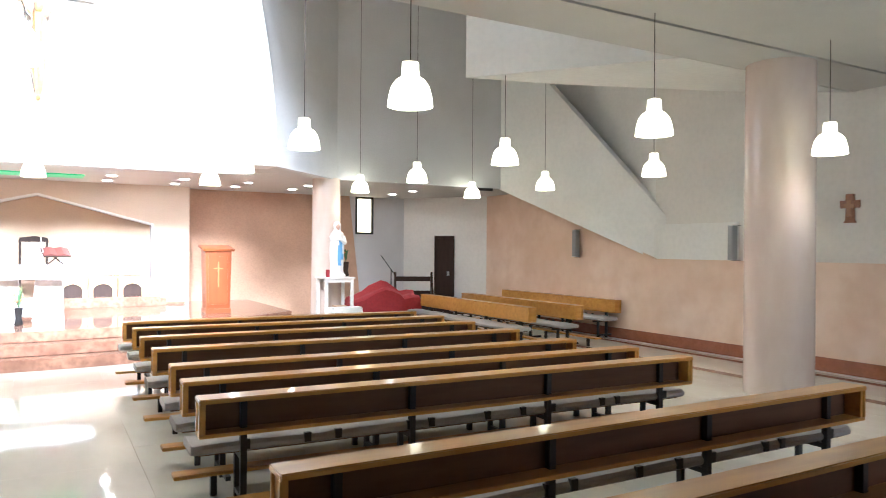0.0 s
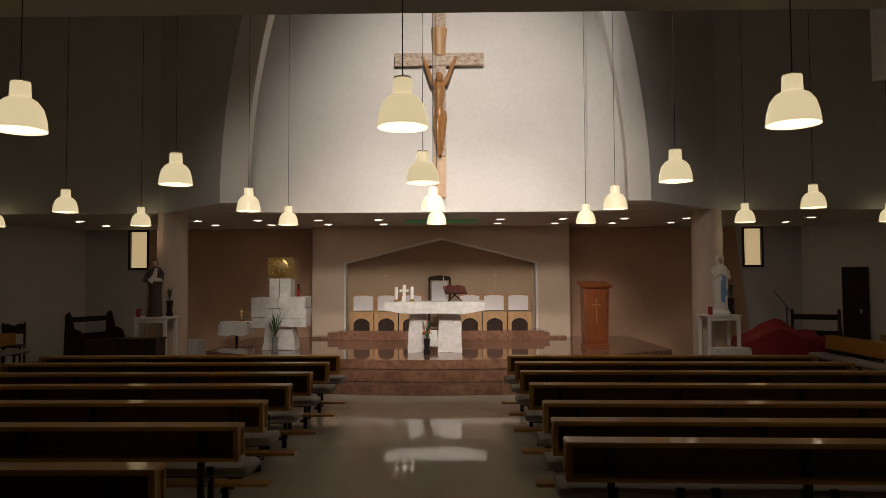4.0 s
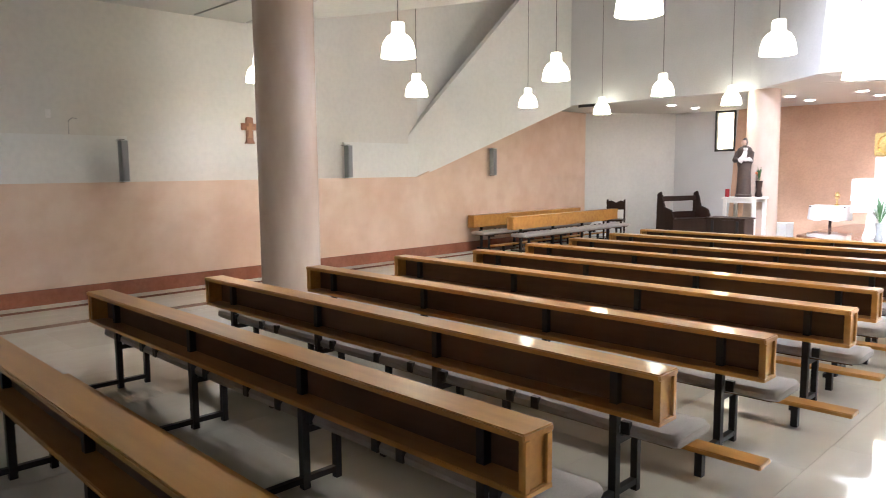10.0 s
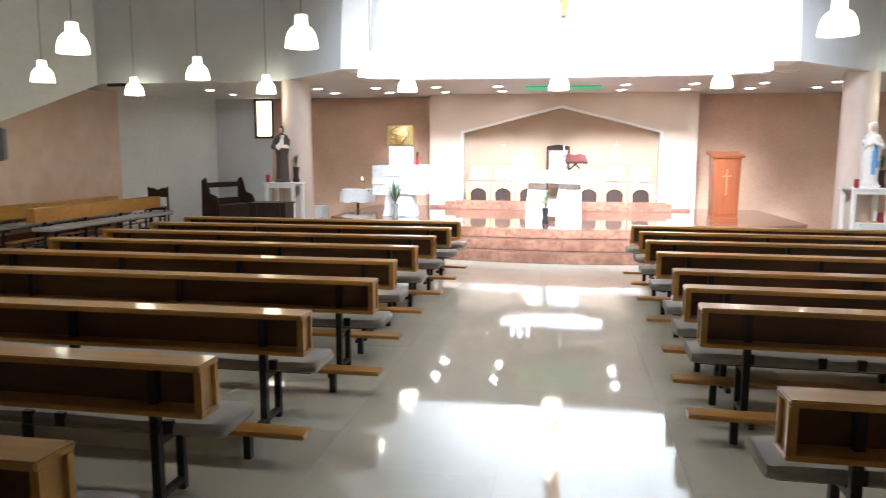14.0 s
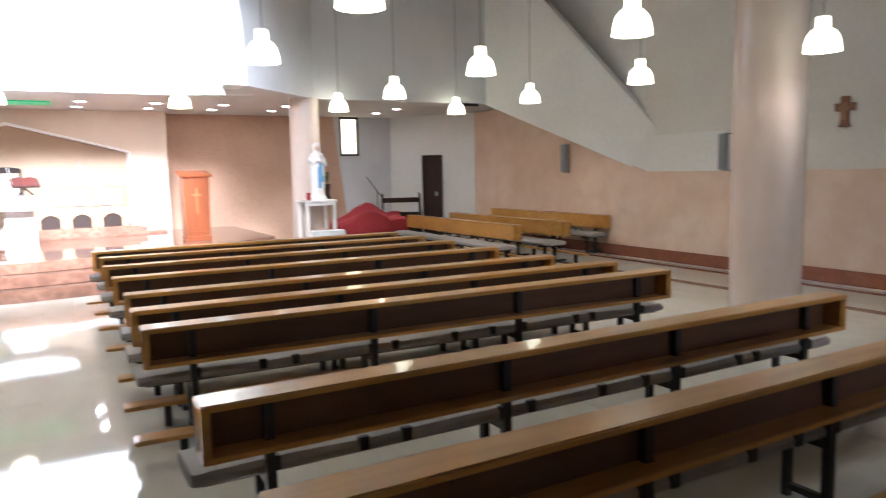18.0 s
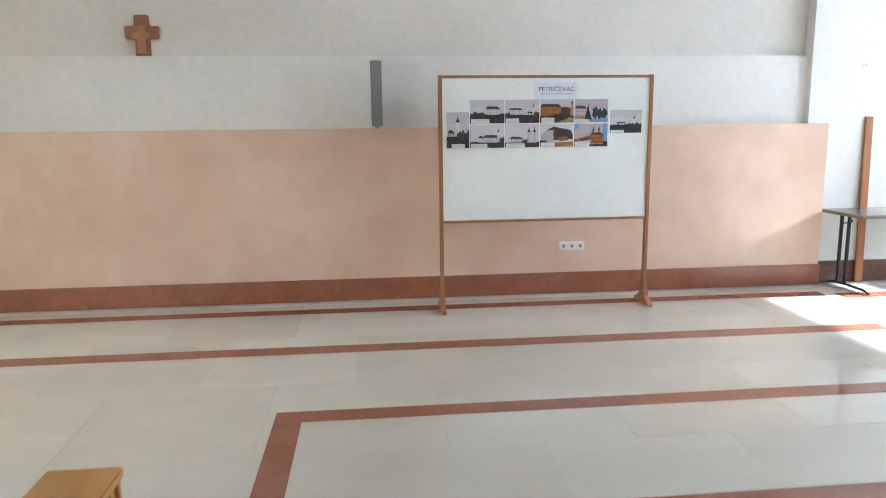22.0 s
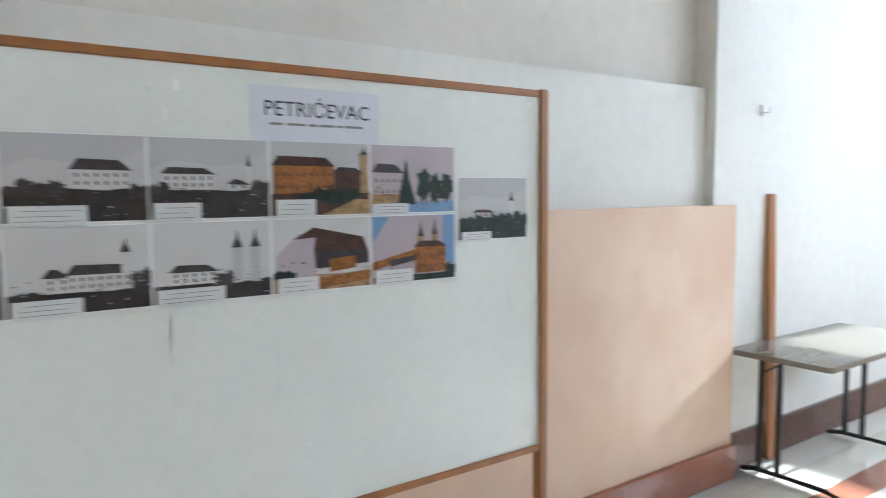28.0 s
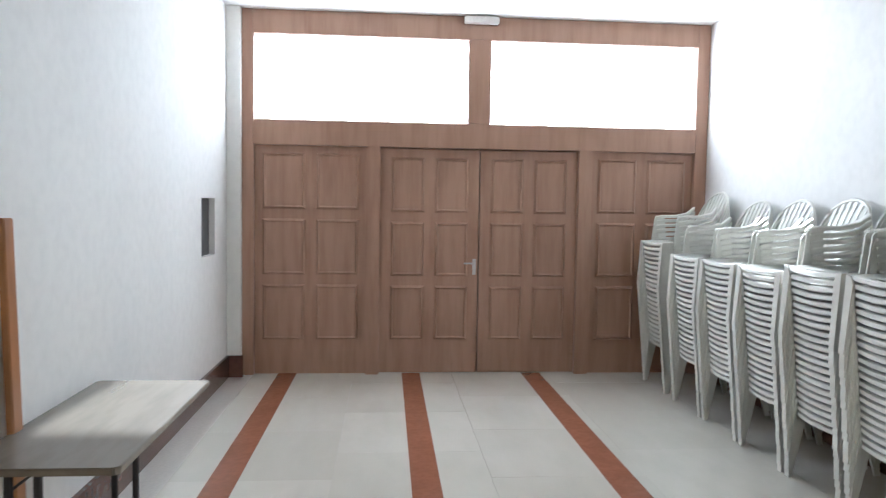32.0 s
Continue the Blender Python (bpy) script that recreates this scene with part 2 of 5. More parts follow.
def prism(bm, poly, axis, a, b, m=None):
    """Extrude a polygon: axis x takes (y, z) corners, y takes (x, z), z takes (x, y)."""
    def at(p, d):
        c = {"x": (d, p[0], p[1]), "y": (p[0], d, p[1]), "z": (p[0], p[1], d)}[axis]
        return m @ Vector(c) if m is not None else c
    lo, hi = [bm.verts.new(at(p, a)) for p in poly], [bm.verts.new(at(p, b)) for p in poly]
    n = len(poly)
    bm.faces.new(lo)
    bm.faces.new(hi[::-1])
    for i in range(n):
        bm.faces.new((lo[i], hi[i], hi[(i + 1) % n], lo[(i + 1) % n]))


def lathe(bm, profile, n=24, centre=(0, 0), squash=(1, 1), m=None):
    rings = []
    for r, z in profile:
        ring = []
        for i in range(n):
            a = 2 * math.pi * i / n
            c = Vector((centre[0] + r * squash[0] * math.cos(a), centre[1] + r * squash[1] * math.sin(a), z))
            ring.append(bm.verts.new(m @ c if m is not None else c))
        rings.append(ring)
    for a, b in zip(rings, rings[1:]):
        for i in range(n):
            bm.faces.new((a[i], a[(i + 1) % n], b[(i + 1) % n], b[i]))
    return rings


def solid(bm, profile, n=24, **k):
    rings = lathe(bm, profile, n, **k)
    bm.faces.new(rings[0][::-1])
    bm.faces.new(rings[-1])


def tube(bm, points, r, n=8):
    """A round rod through the points."""
    rings = []
    pts = [Vector(p) for p in points]
    for i, p in enumerate(pts):
        d = (pts[min(i + 1, len(pts) - 1)] - pts[max(i - 1, 0)]).normalized()
        u = d.orthogonal().normalized()
        w = d.cross(u)
        rr = r[i] if isinstance(r, (list, tuple)) else r
        rings.append([bm.verts.new(p + rr * (math.cos(2 * math.pi * k / n) * u + math.sin(2 * math.pi * k / n) * w)) for k in range(n)])
    for a, b in zip(rings, rings[1:]):
        best = min(range(n), key=lambda s: (a[0].co - b[s].co).length)
        for i in range(n):
            bm.faces.new((a[i], a[(i + 1) % n], b[(i + 1 + best) % n], b[(i + best) % n]))
    bm.faces.new(rings[0][::-1])
    bm.faces.new(rings[-1])


def mesh_of(name, bm, material, bevel=0.0, smooth=False):
    bmesh.ops.recalc_face_normals(bm, faces=bm.faces)
    if bevel:
        bmesh.ops.bevel(bm, geom=list(bm.edges), offset=bevel, segments=2, affect="EDGES", clamp_overlap=True)
    me = bpy.data.meshes.new(name)
    if smooth:
        for f in bm.faces:
            f.smooth = True
        for e in bm.edges:
            if len(e.link_faces) == 2 and e.calc_face_angle(0) > 0.7:
                e.smooth = False
    bm.to_mesh(me)
    bm.free()
    me.materials.append(material)
    return me


def part(name, bm, material, parent=None, label="", bevel=0.0, smooth=False, place=None):
    ob = new(name, mesh_of(name, bm, material, bevel, smooth))
    if parent is not None:
        ob.parent = parent
    if place is not None:
        ob.matrix_basis = place
    if label:
        tagged(ob, label)
    return ob


def thing(name, label, category, place=None, group="", kind=""):
    ob = new(name)
    ob.empty_display_size = 0.1
    if place is not None:
        ob.matrix_basis = place
    return tagged(ob, label, category, group, kind)


def B():
    return bmesh.new()


def boxes(*rows):
    bm = B()
    for r in rows:
        box(bm, *r)
    return bm


def structure(name, bm, material, label, category="wall", bevel=0.0, smooth=False):
    return tagged(part(name, bm, material, None, "", bevel, smooth), label, category, "", "structure")


# ---- structure: floor, walls, columns, ceilings ----
SOFFIT, SLAB, ROOF = 2.86, 3.72, 7.6
floor = structure("floor", boxes((-9.6, 9.6, -8.6, 17.2, -0.3, -0.004)), JOINT, "polished cream marble floor with brown stripes", "floor")

# side walls: pink dado, white band set back, white upper wall set back further
for sx, tag in ((1, "east"), (-1, "west")):
    y0 = -3.80
    bm = B()
    prism(bm, [(y0, 0), (14.2, 0), (14.2, 2.85), (12.3, 2.85), (9.0, 1.5), (8.9, 1.46), (y0, 1.46)], "x", sx * 9.3, sx * 9.6)
    structure("wall_" + tag, bm, PINK, "pink sponged plaster dado wall, higher towards the sanctuary")
    bm = B()
    box(bm, *sorted((sx * 9.36, sx * 9.62)), y0 + 0.2, 3.8, 1.46, 2.05)
    box(bm, *sorted((sx * 9.36, sx * 9.62)), 7.3, 14.2, 1.46, 2.05)
    structure("wall_" + tag + "_band", bm, WHITE, "white plaster wall band above the pink dado")
    bm = B()
    box(bm, *sorted((sx * 9.42, sx * 9.64)), y0 + 0.2, 9.0, 2.05, ROOF)
    box(bm, *sorted((sx * 9.42, sx * 9.64)), 3.8, 7.3, 1.46, 2.05)
    structure("wall_" + tag + "_upper", bm, WARMW, "white plaster upper side wall")
    bm = B()
    box(bm, *sorted((sx * 9.48, sx * 10.15)), 9.0, 12.32, 1.9, ROOF)
    structure("wall_" + tag + "_recess", bm, WHITE, "white plaster recess behind the slanting wall")
    # slanting white wall panel that turns in towards the bulkhead
    k = math.atan2(0.97, 3.36)
    m = Matrix.Translation((sx * 9.35, 9.0, 0)) @ Matrix.Rotation(sx * k, 4, "Z")
    L = lambda y: (y - 9.0) / math.cos(k)
    bm = B()
    prism(bm, [(L(9.0), 1.462), (L(12.36), 2.86), (L(12.36), ROOF), (L(12.3), 6.1), (L(10.98), 4.68), (L(8.63), 2.05)], "x", 0, sx * 0.2, m)
    structure("wall_" + tag + "_slant", bm, WHITE, "white plaster slanting wall panel with a diagonal edge")

# baseboards
for sx in (1, -1):
    structure("baseboard", boxes((*sorted((sx * 9.27, sx * 9.32)), -3.80, 14.1, 0.0, 0.185)), REDM, "brown-red marble baseboard", "baseboard")

# round columns
for sx in (1, -1):
    bm = B()
    solid(bm, [(0.37, 0), (0.37, SLAB)], 40, centre=((7.4, 5.2) if sx > 0 else (-7.6, 5.08)))
    structure("column", bm, COLUMN, "round stucco column under the gallery slab", "column", smooth=True)
    bm = B()
    solid(bm, [(0.275, 0), (0.262, 1.4), (0.25, 2.87)], 32, centre=(4.64 if sx > 0 else -4.6, 12.42))
    structure("column", bm, COLUMN, "slim round stucco column beside the sanctuary", "column", smooth=True)

# gallery slab over the back of the nave, its groove and the wings on the columns
structure("ceiling_gallery", boxes((-9.45, 9.45, -3.9, 4.775, SLAB, SLAB + 0.3), (-9.45, 9.45, 4.825, 5.55, SLAB, SLAB + 0.3)), CEIL, "grey-white flat ceiling with a dark groove", "ceiling")
# black strip fills the groove in place of its shade
structure("trim", boxes((-9.45, 9.45, 4.775, 4.825, SLAB + 0.03, SLAB + 0.3)), STEEL, "black strip painted as the shade in the ceiling groove", "trim")
# unseen wall, added to shut the nave between the slab and the roof
structure("gallery_front", boxes((-9.45, 9.45, 5.4, 5.55, SLAB + 0.3, ROOF)), WHITE, "unseen white wall added to close the nave above the flat ceiling")
for sx in (1, -1):
    bm = B()
    prism(bm, [(sx * 6.2, 5.55), (sx * 4.65, 7.55), (sx * 5.8, 7.25), (sx * 8.0, 6.4), (sx * 9.4, 5.6)], "z", SLAB, ROOF)
    structure("ceiling_wing", bm, WHITE, "white angular roof beam running out from the column", "ceiling")
# unseen slab at an assumed height, added to keep sky light out
structure("roof", boxes((-10.2, 10.2, 5.4, 12.6, ROOF, ROOF + 0.2)), WHITE, "unseen white roof slab added to close the nave off from the sky", "ceiling")

# bulkhead, apse and sanctuary soffit
bm = B()
prism(bm, [(-9.6, 12.33), (-4.8, 12.33), (-3.2, 10.82), (-2.9, 10.82), (-3.3, 12.46), (3.3, 12.46), (2.9, 10.82), (3.2, 10.82), (4.8, 12.33), (9.6, 12.33), (9.6, 17.2), (-9.6, 17.2)], "z", SOFFIT, SOFFIT + 0.2)
structure("ceiling_sanctuary", bm, CEIL, "low white sanctuary ceiling with recessed spots", "ceiling")
def rib(z):
    """Outer line of the arch rib: half width and depth at a height; it leans towards the nave as it rises."""
    x = 3.22 - 0.062 * (z - SOFFIT) ** 2
    return x, 10.78 - (3.22 - x) * 0.962


N = 24
HEIGHTS = [SOFFIT - 0.006 + (ROOF - SOFFIT) * i / N for i in range(N + 1)]
for sx in (1, -1):
    bm = B()
    box(bm, *sorted((sx * 4.8, sx * 10.15)), 12.3, 12.5, SOFFIT - 0.004, ROOF)
    structure("wall_bulkhead", bm, GREYP, "grey-white bulkhead wall above the sanctuary ceiling")
    bm = B()
    rows = []
    for z in HEIGHTS:
        x, y = rib(z)
        rows.append([bm.verts.new((sx * px, py, z)) for px, py in ((4.8, 12.3), (x, y), (x, y + 0.2), (4.8, 12.5))])
    for a, b in zip(rows, rows[1:]):
        for j in range(4):
            bm.faces.new((a[j], a[(j + 1) % 4], b[(j + 1) % 4], b[j]))
    bm.faces.new(rows[0])
    structure("wall_panel", bm, GREYP, "grey-white angled wall panel beside the arch")
    bm = B()
    rows = []
    for z in HEIGHTS:
        x, y = rib(z)
        w = 0.33 if sx > 0 else 0.37
        rows.append([bm.verts.new((sx * px, py, z - 0.004)) for px, py in ((x + 0.01, y - 0.04), (x - w, y - 0.04), (x - w + 0.09, y + 0.5), (x + 0.01, y + 0.5))])
    for a, b in zip(rows, rows[1:]):
        for j in range(4):
            bm.faces.new((a[j], a[(j + 1) % 4], b[(j + 1) % 4], b[j]))
    bm.faces.new(rows[0])
    structure("arch", bm, WHITE, "white plaster arch rib framing the apse")
bm = B()
rows = []
for i in range(33):
    x = -3.6 + 7.2 * i / 32
    y = 12.42 - 0.012 * max(0, abs(x) - 1.2) ** 3 * 3
    rows.append((bm.verts.new((x, y, SOFFIT - 0.004)), bm.verts.new((x, y, ROOF)), bm.verts.new((x, y + 0.25, SOFFIT - 0.004)), bm.verts.new((x, y + 0.25, ROOF))))
for a, b in zip(rows, rows[1:]):
    bm.faces.new((a[0], b[0], b[1], a[1]))
    bm.faces.new((a[2], b[2], b[3], a[3]))
structure("wall_apse", bm, WHITE, "white plaster apse wall behind the crucifix", smooth=True)

# back walls of the sanctuary and side chapels
bm = B()
box(bm, -2.8, -2.1, 15.6, 16.5, 0, SOFFIT)
box(bm, 2.1, 2.8, 15.6, 16.5, 0, SOFFIT)
prism(bm, [(-2.1, 2.075), (0.03, 2.615), (2.1, 2.075), (2.1, SOFFIT), (-2.1, SOFFIT)], "y", 15.6, 16.5)
structure("wall_sanctuary", bm, BEIGE, "cream sanctuary wall with a gabled niche")
structure("wall_niche", boxes((-2.2, 2.2, 15.85, 16.45, 0, 2.7)), NICHE, "brownish plaster at the back of the niche")
bm = B()
for pts in ([(-2.1, 0.45), (-2.06, 0.45), (-2.06, 2.045), (-2.1, 2.075)], [(2.06, 0.45), (2.1, 0.45), (2.1, 2.075), (2.06, 2.045)],
            [(-2.1, 2.075), (-2.06, 2.045), (0.03, 2.57), (0.03, 2.615)], [(0.03, 2.615), (0.03, 2.57), (2.06, 2.045), (2.1, 2.075)]):
    prism(bm, pts, "y", 15.575, 15.86)
structure("trim", bm, WHITE, "white band edging the gabled niche", "trim")
for sx in (1, -1):
    bm = B()
    low, high = (6.94, 6.6) if sx > 0 else (6.76, 6.58)
    prism(bm, [(sx * 2.8, 0), (sx * low, 0), (sx * high, SOFFIT), (sx * 2.8, SOFFIT)], "y", 16.155, 16.5)
    structure("wall_north", bm, TERRA, "terracotta plaster back wall beside the sanctuary")
    bm = B()
    wx = 7.01 if sx > 0 else 6.88
    x0, x1 = wx - 0.225, wx + 0.225
    box(bm, *sorted((sx * 6.0, sx * x0)), 16.2, 16.5, 0, SOFFIT)
    box(bm, *sorted((sx * x1, sx * 9.6)), 16.2, 16.5, 0, SOFFIT)
    box(bm, *sorted((sx * x0, sx * x1)), 16.2, 16.5, 0, 1.955)
    box(bm, *sorted((sx * x0, sx * x1)), 16.2, 16.5, 2.85, SOFFIT)
    structure("wall_chapel", bm, GREYP, "grey plaster chapel wall around a small window")
    bm = B()
    prism(bm, [(sx * 9.3, 14.2), (sx * 8.1, 16.2), (sx * 8.1, 16.4), (sx * 9.6, 16.4), (sx * 9.6, 14.2)], "z", 0, SOFFIT)
    structure("wall_chapel_side", bm, WHITE, "white plaster chapel side wall")
    w = thing("window_1", "narrow chapel window with a black frame and yellowish frosted glass", "window", pose(sx * wx, 16.2, 2.405), kind="structure")
    part("window_frame", boxes((-0.235, -0.19, -0.03, 0.1, -0.46, 0.46), (0.19, 0.235, -0.03, 0.1, -0.46, 0.46), (-0.19, 0.19, -0.03, 0.1, 0.41, 0.46), (-0.19, 0.19, -0.03, 0.1, -0.46, -0.41)), STEEL, w)
    part("pane", boxes((-0.19, 0.19, 0.05, 0.06, -0.41, 0.41)), GLASSY, w)

# sanctuary platform with three curved steps of brown-red marble
def arc_platform(r, half, y_back):
    a = math.asin(half / r)
    pts = [(r * math.sin(-a + 2 * a * i / 40), 17.3 - r * math.cos(-a + 2 * a * i / 40)) for i in range(41)]
    return pts + [(half, y_back), (-half, y_back)]


for i, (r, h) in enumerate(((6.75, 0.15), (6.45, 0.30), (6.15, 0.45))):
    bm = B()
    prism(bm, arc_platform(r, (3.2, 3.6, 4.1)[i], 15.85), "z", 0 if i == 0 else h - 0.147, h)
    structure("step", bm, STEPM, "curved brown-red polished marble step of the sanctuary", "step", bevel=0.008)

# vestibule
VX0, VX1, VY = 4.84, 9.36, -8.1
structure("wall_vestibule_east", boxes((VX1, VX1 + 0.3, VY, -7.54, 0, 3.6), (VX1, VX1 + 0.3, -7.10, -3.804, 0, 3.6), (VX1, VX1 + 0.3, -7.54, -7.10, 0, 1.158), (VX1, VX1 + 0.3, -7.54, -7.10, 1.632, 3.6), (VX1 + 0.25, VX1 + 0.3, -7.54, -7.10, 1.158, 1.632)), WHITE, "white plaster vestibule wall with a small niche")
structure("wall_vestibule_west", boxes((VX0 - 0.3, VX0, VY, -3.9, 0, 3.6)), WHITE, "white plaster vestibule wall")
structure("wall_nib", boxes((9.235, VX1 - 0.002, VY + 0.06, -7.97, 0, 3.36)), WHITE, "white plaster jamb beside the entrance")
structure("wall_south", boxes((-9.6, VX0 - 0.3, -4.2, -3.9, 0, SLAB)), WHITE, "white plaster back wall of the nave")
structure("niche_box", boxes((VX1 + 0.05, VX1 + 0.25, -7.54, -7.10, 1.158, 1.632)), BOXM, "dark grey metal box in the wall niche", "box")
structure("wall_return", boxes((9.304, 9.75, -3.802, -3.602, 1.462, SLAB - 0.004)), WHITE, "white plaster return at the end of the side wall")
# unseen strip added to close a sun leak between the two ceilings
structure("wall_lintel", boxes((VX0 - 0.3, VX1 + 0.3, -4.2, -3.92, 3.42, SLAB + 0.1)), WHITE, "unseen white lintel added to keep the sun out above the vestibule opening")
structure("ceiling_vestibule", boxes((VX0 - 0.3, VX1 + 0.3, VY - 0.02, -4.2, 3.36, 3.6)), WHITE, "white vestibule ceiling", "ceiling")
structure("baseboard", boxes((VX1 - 0.025, VX1 + 0.01, VY, -3.804, 0, 0.2), (VX0 - 0.01, VX0 + 0.025, VY, -3.9, 0, 0.2)), BROWNM, "dark brown marble baseboard", "baseboard")
structure("baseboard", boxes((9.21, VX1 - 0.027, -7.968, -7.945, 0, 0.2)), BROWNM, "dark brown marble baseboard", "baseboard")
structure("outer_porch", boxes((3, 11, -14, -8.4, -0.3, -0.02)), JOINT, "grey paving outside the entrance", "ground")
# entrance: panelled timber wall with a double door and two windows above
def panel_frame(parent, x0, x1, z0, z1, y, cols, rows, name="panel"):
    """Raised panels on a timber leaf that faces +y."""
    w, h = (x1 - x0) / cols, (z1 - z0) / rows
    for i in range(cols):
        for j in range(rows):
            bm = B()
            a, b, c, d = x0 + w * i + 0.05, x0 + w * (i + 1) - 0.05, z0 + h * j + 0.045, z0 + h * (j + 1) - 0.045
            lo = [bm.verts.new((x, y, z)) for x, z in ((a, c), (b, c), (b, d), (a, d))]
            hi = [bm.verts.new((x, y + 0.022, z)) for x, z in ((a + 0.02, c + 0.02), (b - 0.02, c + 0.02), (b - 0.02, d - 0.02), (a + 0.02, d - 0.02))]
            mid = [bm.verts.new((x, y + 0.010, z)) for x, z in ((a + 0.035, c + 0.035), (b - 0.035, c + 0.035), (b - 0.035, d - 0.035), (a + 0.035, d - 0.035))]
            for k in range(4):
                bm.faces.new((lo[k], lo[(k + 1) % 4], hi[(k + 1) % 4], hi[k]))
                bm.faces.new((hi[k], hi[(k + 1) % 4], mid[(k + 1) % 4], mid[k]))
            bm.faces.new(mid)
            part(name, bm, DOORW, parent)


entr = thing("door_1", "brown panelled timber entrance wall with a closed double door", "door", pose(0, VY, 0), kind="structure")
part("frame", boxes((4.84, 4.96, -0.1, 0.06, 0, 3.36), (9.13, 9.25, -0.1, 0.06, 0, 3.36), (4.96, 9.13, -0.1, 0.06, 3.145, 3.36), (4.96, 9.13, -0.1, 0.06, 2.14, 2.37), (6.95, 7.16, -0.1, 0.06, 2.37, 3.145), (7.97, 8.1, -0.1, 0.06, 0, 2.14), (5.96, 6.09, -0.1, 0.06, 0, 2.14)), DOORW, entr, bevel=0.006)
for x0, x1 in ((8.1, 9.13), (4.96, 5.96)):
    leaf = part("side_panel", boxes((x0, x1, -0.06, 0.0, 0, 2.14)), DOORW, entr)
    panel_frame(leaf, x0 + 0.02, x1 - 0.02, 0.28, 2.12, 0.0, 2, 3)
for x0, x1 in ((6.09, 7.025), (7.035, 7.97)):
    leaf = part("door_leaf", boxes((x0, x1, -0.085, -0.01, 0.008, 2.13)), DOORW, entr)
    panel_frame(leaf, x0 + 0.05, x1 - 0.05, 0.28, 2.10, -0.01, 2, 3)
bm = B()
box(bm, 7.053, 7.087, -0.01, -0.002, 0.95, 1.1)
tube(bm, [(7.07, -0.01, 1.06), (7.07, 0.04, 1.06), (7.17, 0.04, 1.06)], 0.008)
part("door_handle", bm, CHROME, entr, "steel lever handle with its plate", smooth=True)
for x0, x1 in ((4.96, 6.95), (7.16, 9.13)):
    pane = part("pane", boxes((x0, x1, -0.05, -0.04, 2.37, 3.145)), DAYPANE, entr, "bright daylit glass pane")
    pane.visible_shadow = False
# unseen backing added outside; it stops daylight at the gaps of the leaves
structure("wall_entrance_outer", boxes((4.3, 9.8, VY - 0.3, VY - 0.12, 0, 2.2)), DOORW, "unseen timber backing added outside the entrance, blocking the door gaps")

# ---- pews ----
def build_pew(length, place, kneel=-0.4, short=0.0, lead=-0.09, group="pews in the nave"):
    """x runs along the pew, +y is the way the sitter looks; the front top edge of the back rest stands at y = 0."""
    p = thing("pew", "varnished oak pew with grey cushion, black steel legs and kneeler", "pew", place, group)
    L = length
    part("top_board", boxes((0, L, -0.165, 0.005, 0.672, 0.702)), OAK, p, bevel=0.006)
    part("back_board", boxes((0.005, L - 0.005, -0.016, -0.001, 0.49, 0.672)), OAK, p)
    # rear face of the same board, recess shade put into its colour
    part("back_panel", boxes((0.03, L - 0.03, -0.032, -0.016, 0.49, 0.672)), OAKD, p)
    part("bottom_board", boxes((0, L, -0.155, -0.002, 0.466, 0.49)), OAK, p, bevel=0.004)
    for s in (0, 1):
        x0 = s * (L - 0.054) + 0.015
        part("end_panel", boxes((x0, x0 + 0.024, -0.145, -0.03, 0.49, 0.672)), OAK, p)
        e = s * (L - 0.014)
        part("end_trim", boxes((e, e + 0.014, -0.155, -0.132, 0.49, 0.672)), OAK, p)
        part("end_trim", boxes((e, e + 0.014, -0.034, -0.017, 0.49, 0.672)), OAK, p)
    bm = B()
    rows = []
    spans = [(-0.035, 0.62), (-0.028, 0.86), (-0.008, 0.97)] + [(0.05 + (L - 0.1) * i / 12, 1.0) for i in range(13)] + [(L + 0.008, 0.97), (L + 0.028, 0.86), (L + 0.035, 0.62)]
    for i, (x, k) in enumerate(spans):
        sag = 0.006 * math.sin(i * 2.1)
        rows.append([bm.verts.new((x, 0.12 + (y - 0.12) * (1 + k) / 2, 0.362 + (z - 0.362) * k + (sag if z > 0.37 else 0)))
                     for y, z in ((-0.03, 0.337), (-0.05, 0.352), (-0.052, 0.376), (-0.035, 0.398), (0.06, 0.404), (0.18, 0.405), (0.268, 0.398), (0.292, 0.378), (0.294, 0.355), (0.275, 0.337))])
    for a, b in zip(rows, rows[1:]):
        for j in range(10):
            bm.faces.new((a[j], a[(j + 1) % 10], b[(j + 1) % 10], b[j]))
    bm.faces.new(rows[0])
    bm.faces.new(rows[-1][::-1])
    part("cushion", bm, FABRIC, p, "grey upholstered seat cushion", smooth=True)
    tie = mesh_of("cushion_tie", boxes((-0.022, 0.022, -0.062, -0.034, 0.352, 0.412)), STEEL)
    for i in range(11):
        ob = new("cushion_tie", tie)
        ob.parent = p
        ob.location.x = 0.3 + (L - 0.6) * (i + 0.28 * math.sin(i * 2.6)) / 10
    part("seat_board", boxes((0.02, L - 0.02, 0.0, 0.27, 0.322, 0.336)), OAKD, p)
    for i, x in enumerate((0.28, 0.28 + (L - 0.56) / 3, 0.28 + 2 * (L - 0.56) / 3, L - 0.28)):
        part("post", boxes((x - 0.02, x + 0.02, -0.075, -0.035, 0.0, 0.672)), STEEL, p)
        part("front_leg", boxes((x - 0.018, x + 0.018, 0.125, 0.16, 0.0, 0.29)), STEEL, p)
        part("rail", boxes((x - 0.016, x + 0.016, max(kneel + 0.1, -0.28), 0.125, 0.035, 0.065)), STEEL, p)
        part("seat_bracket", boxes((x - 0.018, x + 0.018, -0.035, 0.26, 0.29, 0.322)), STEEL, p)
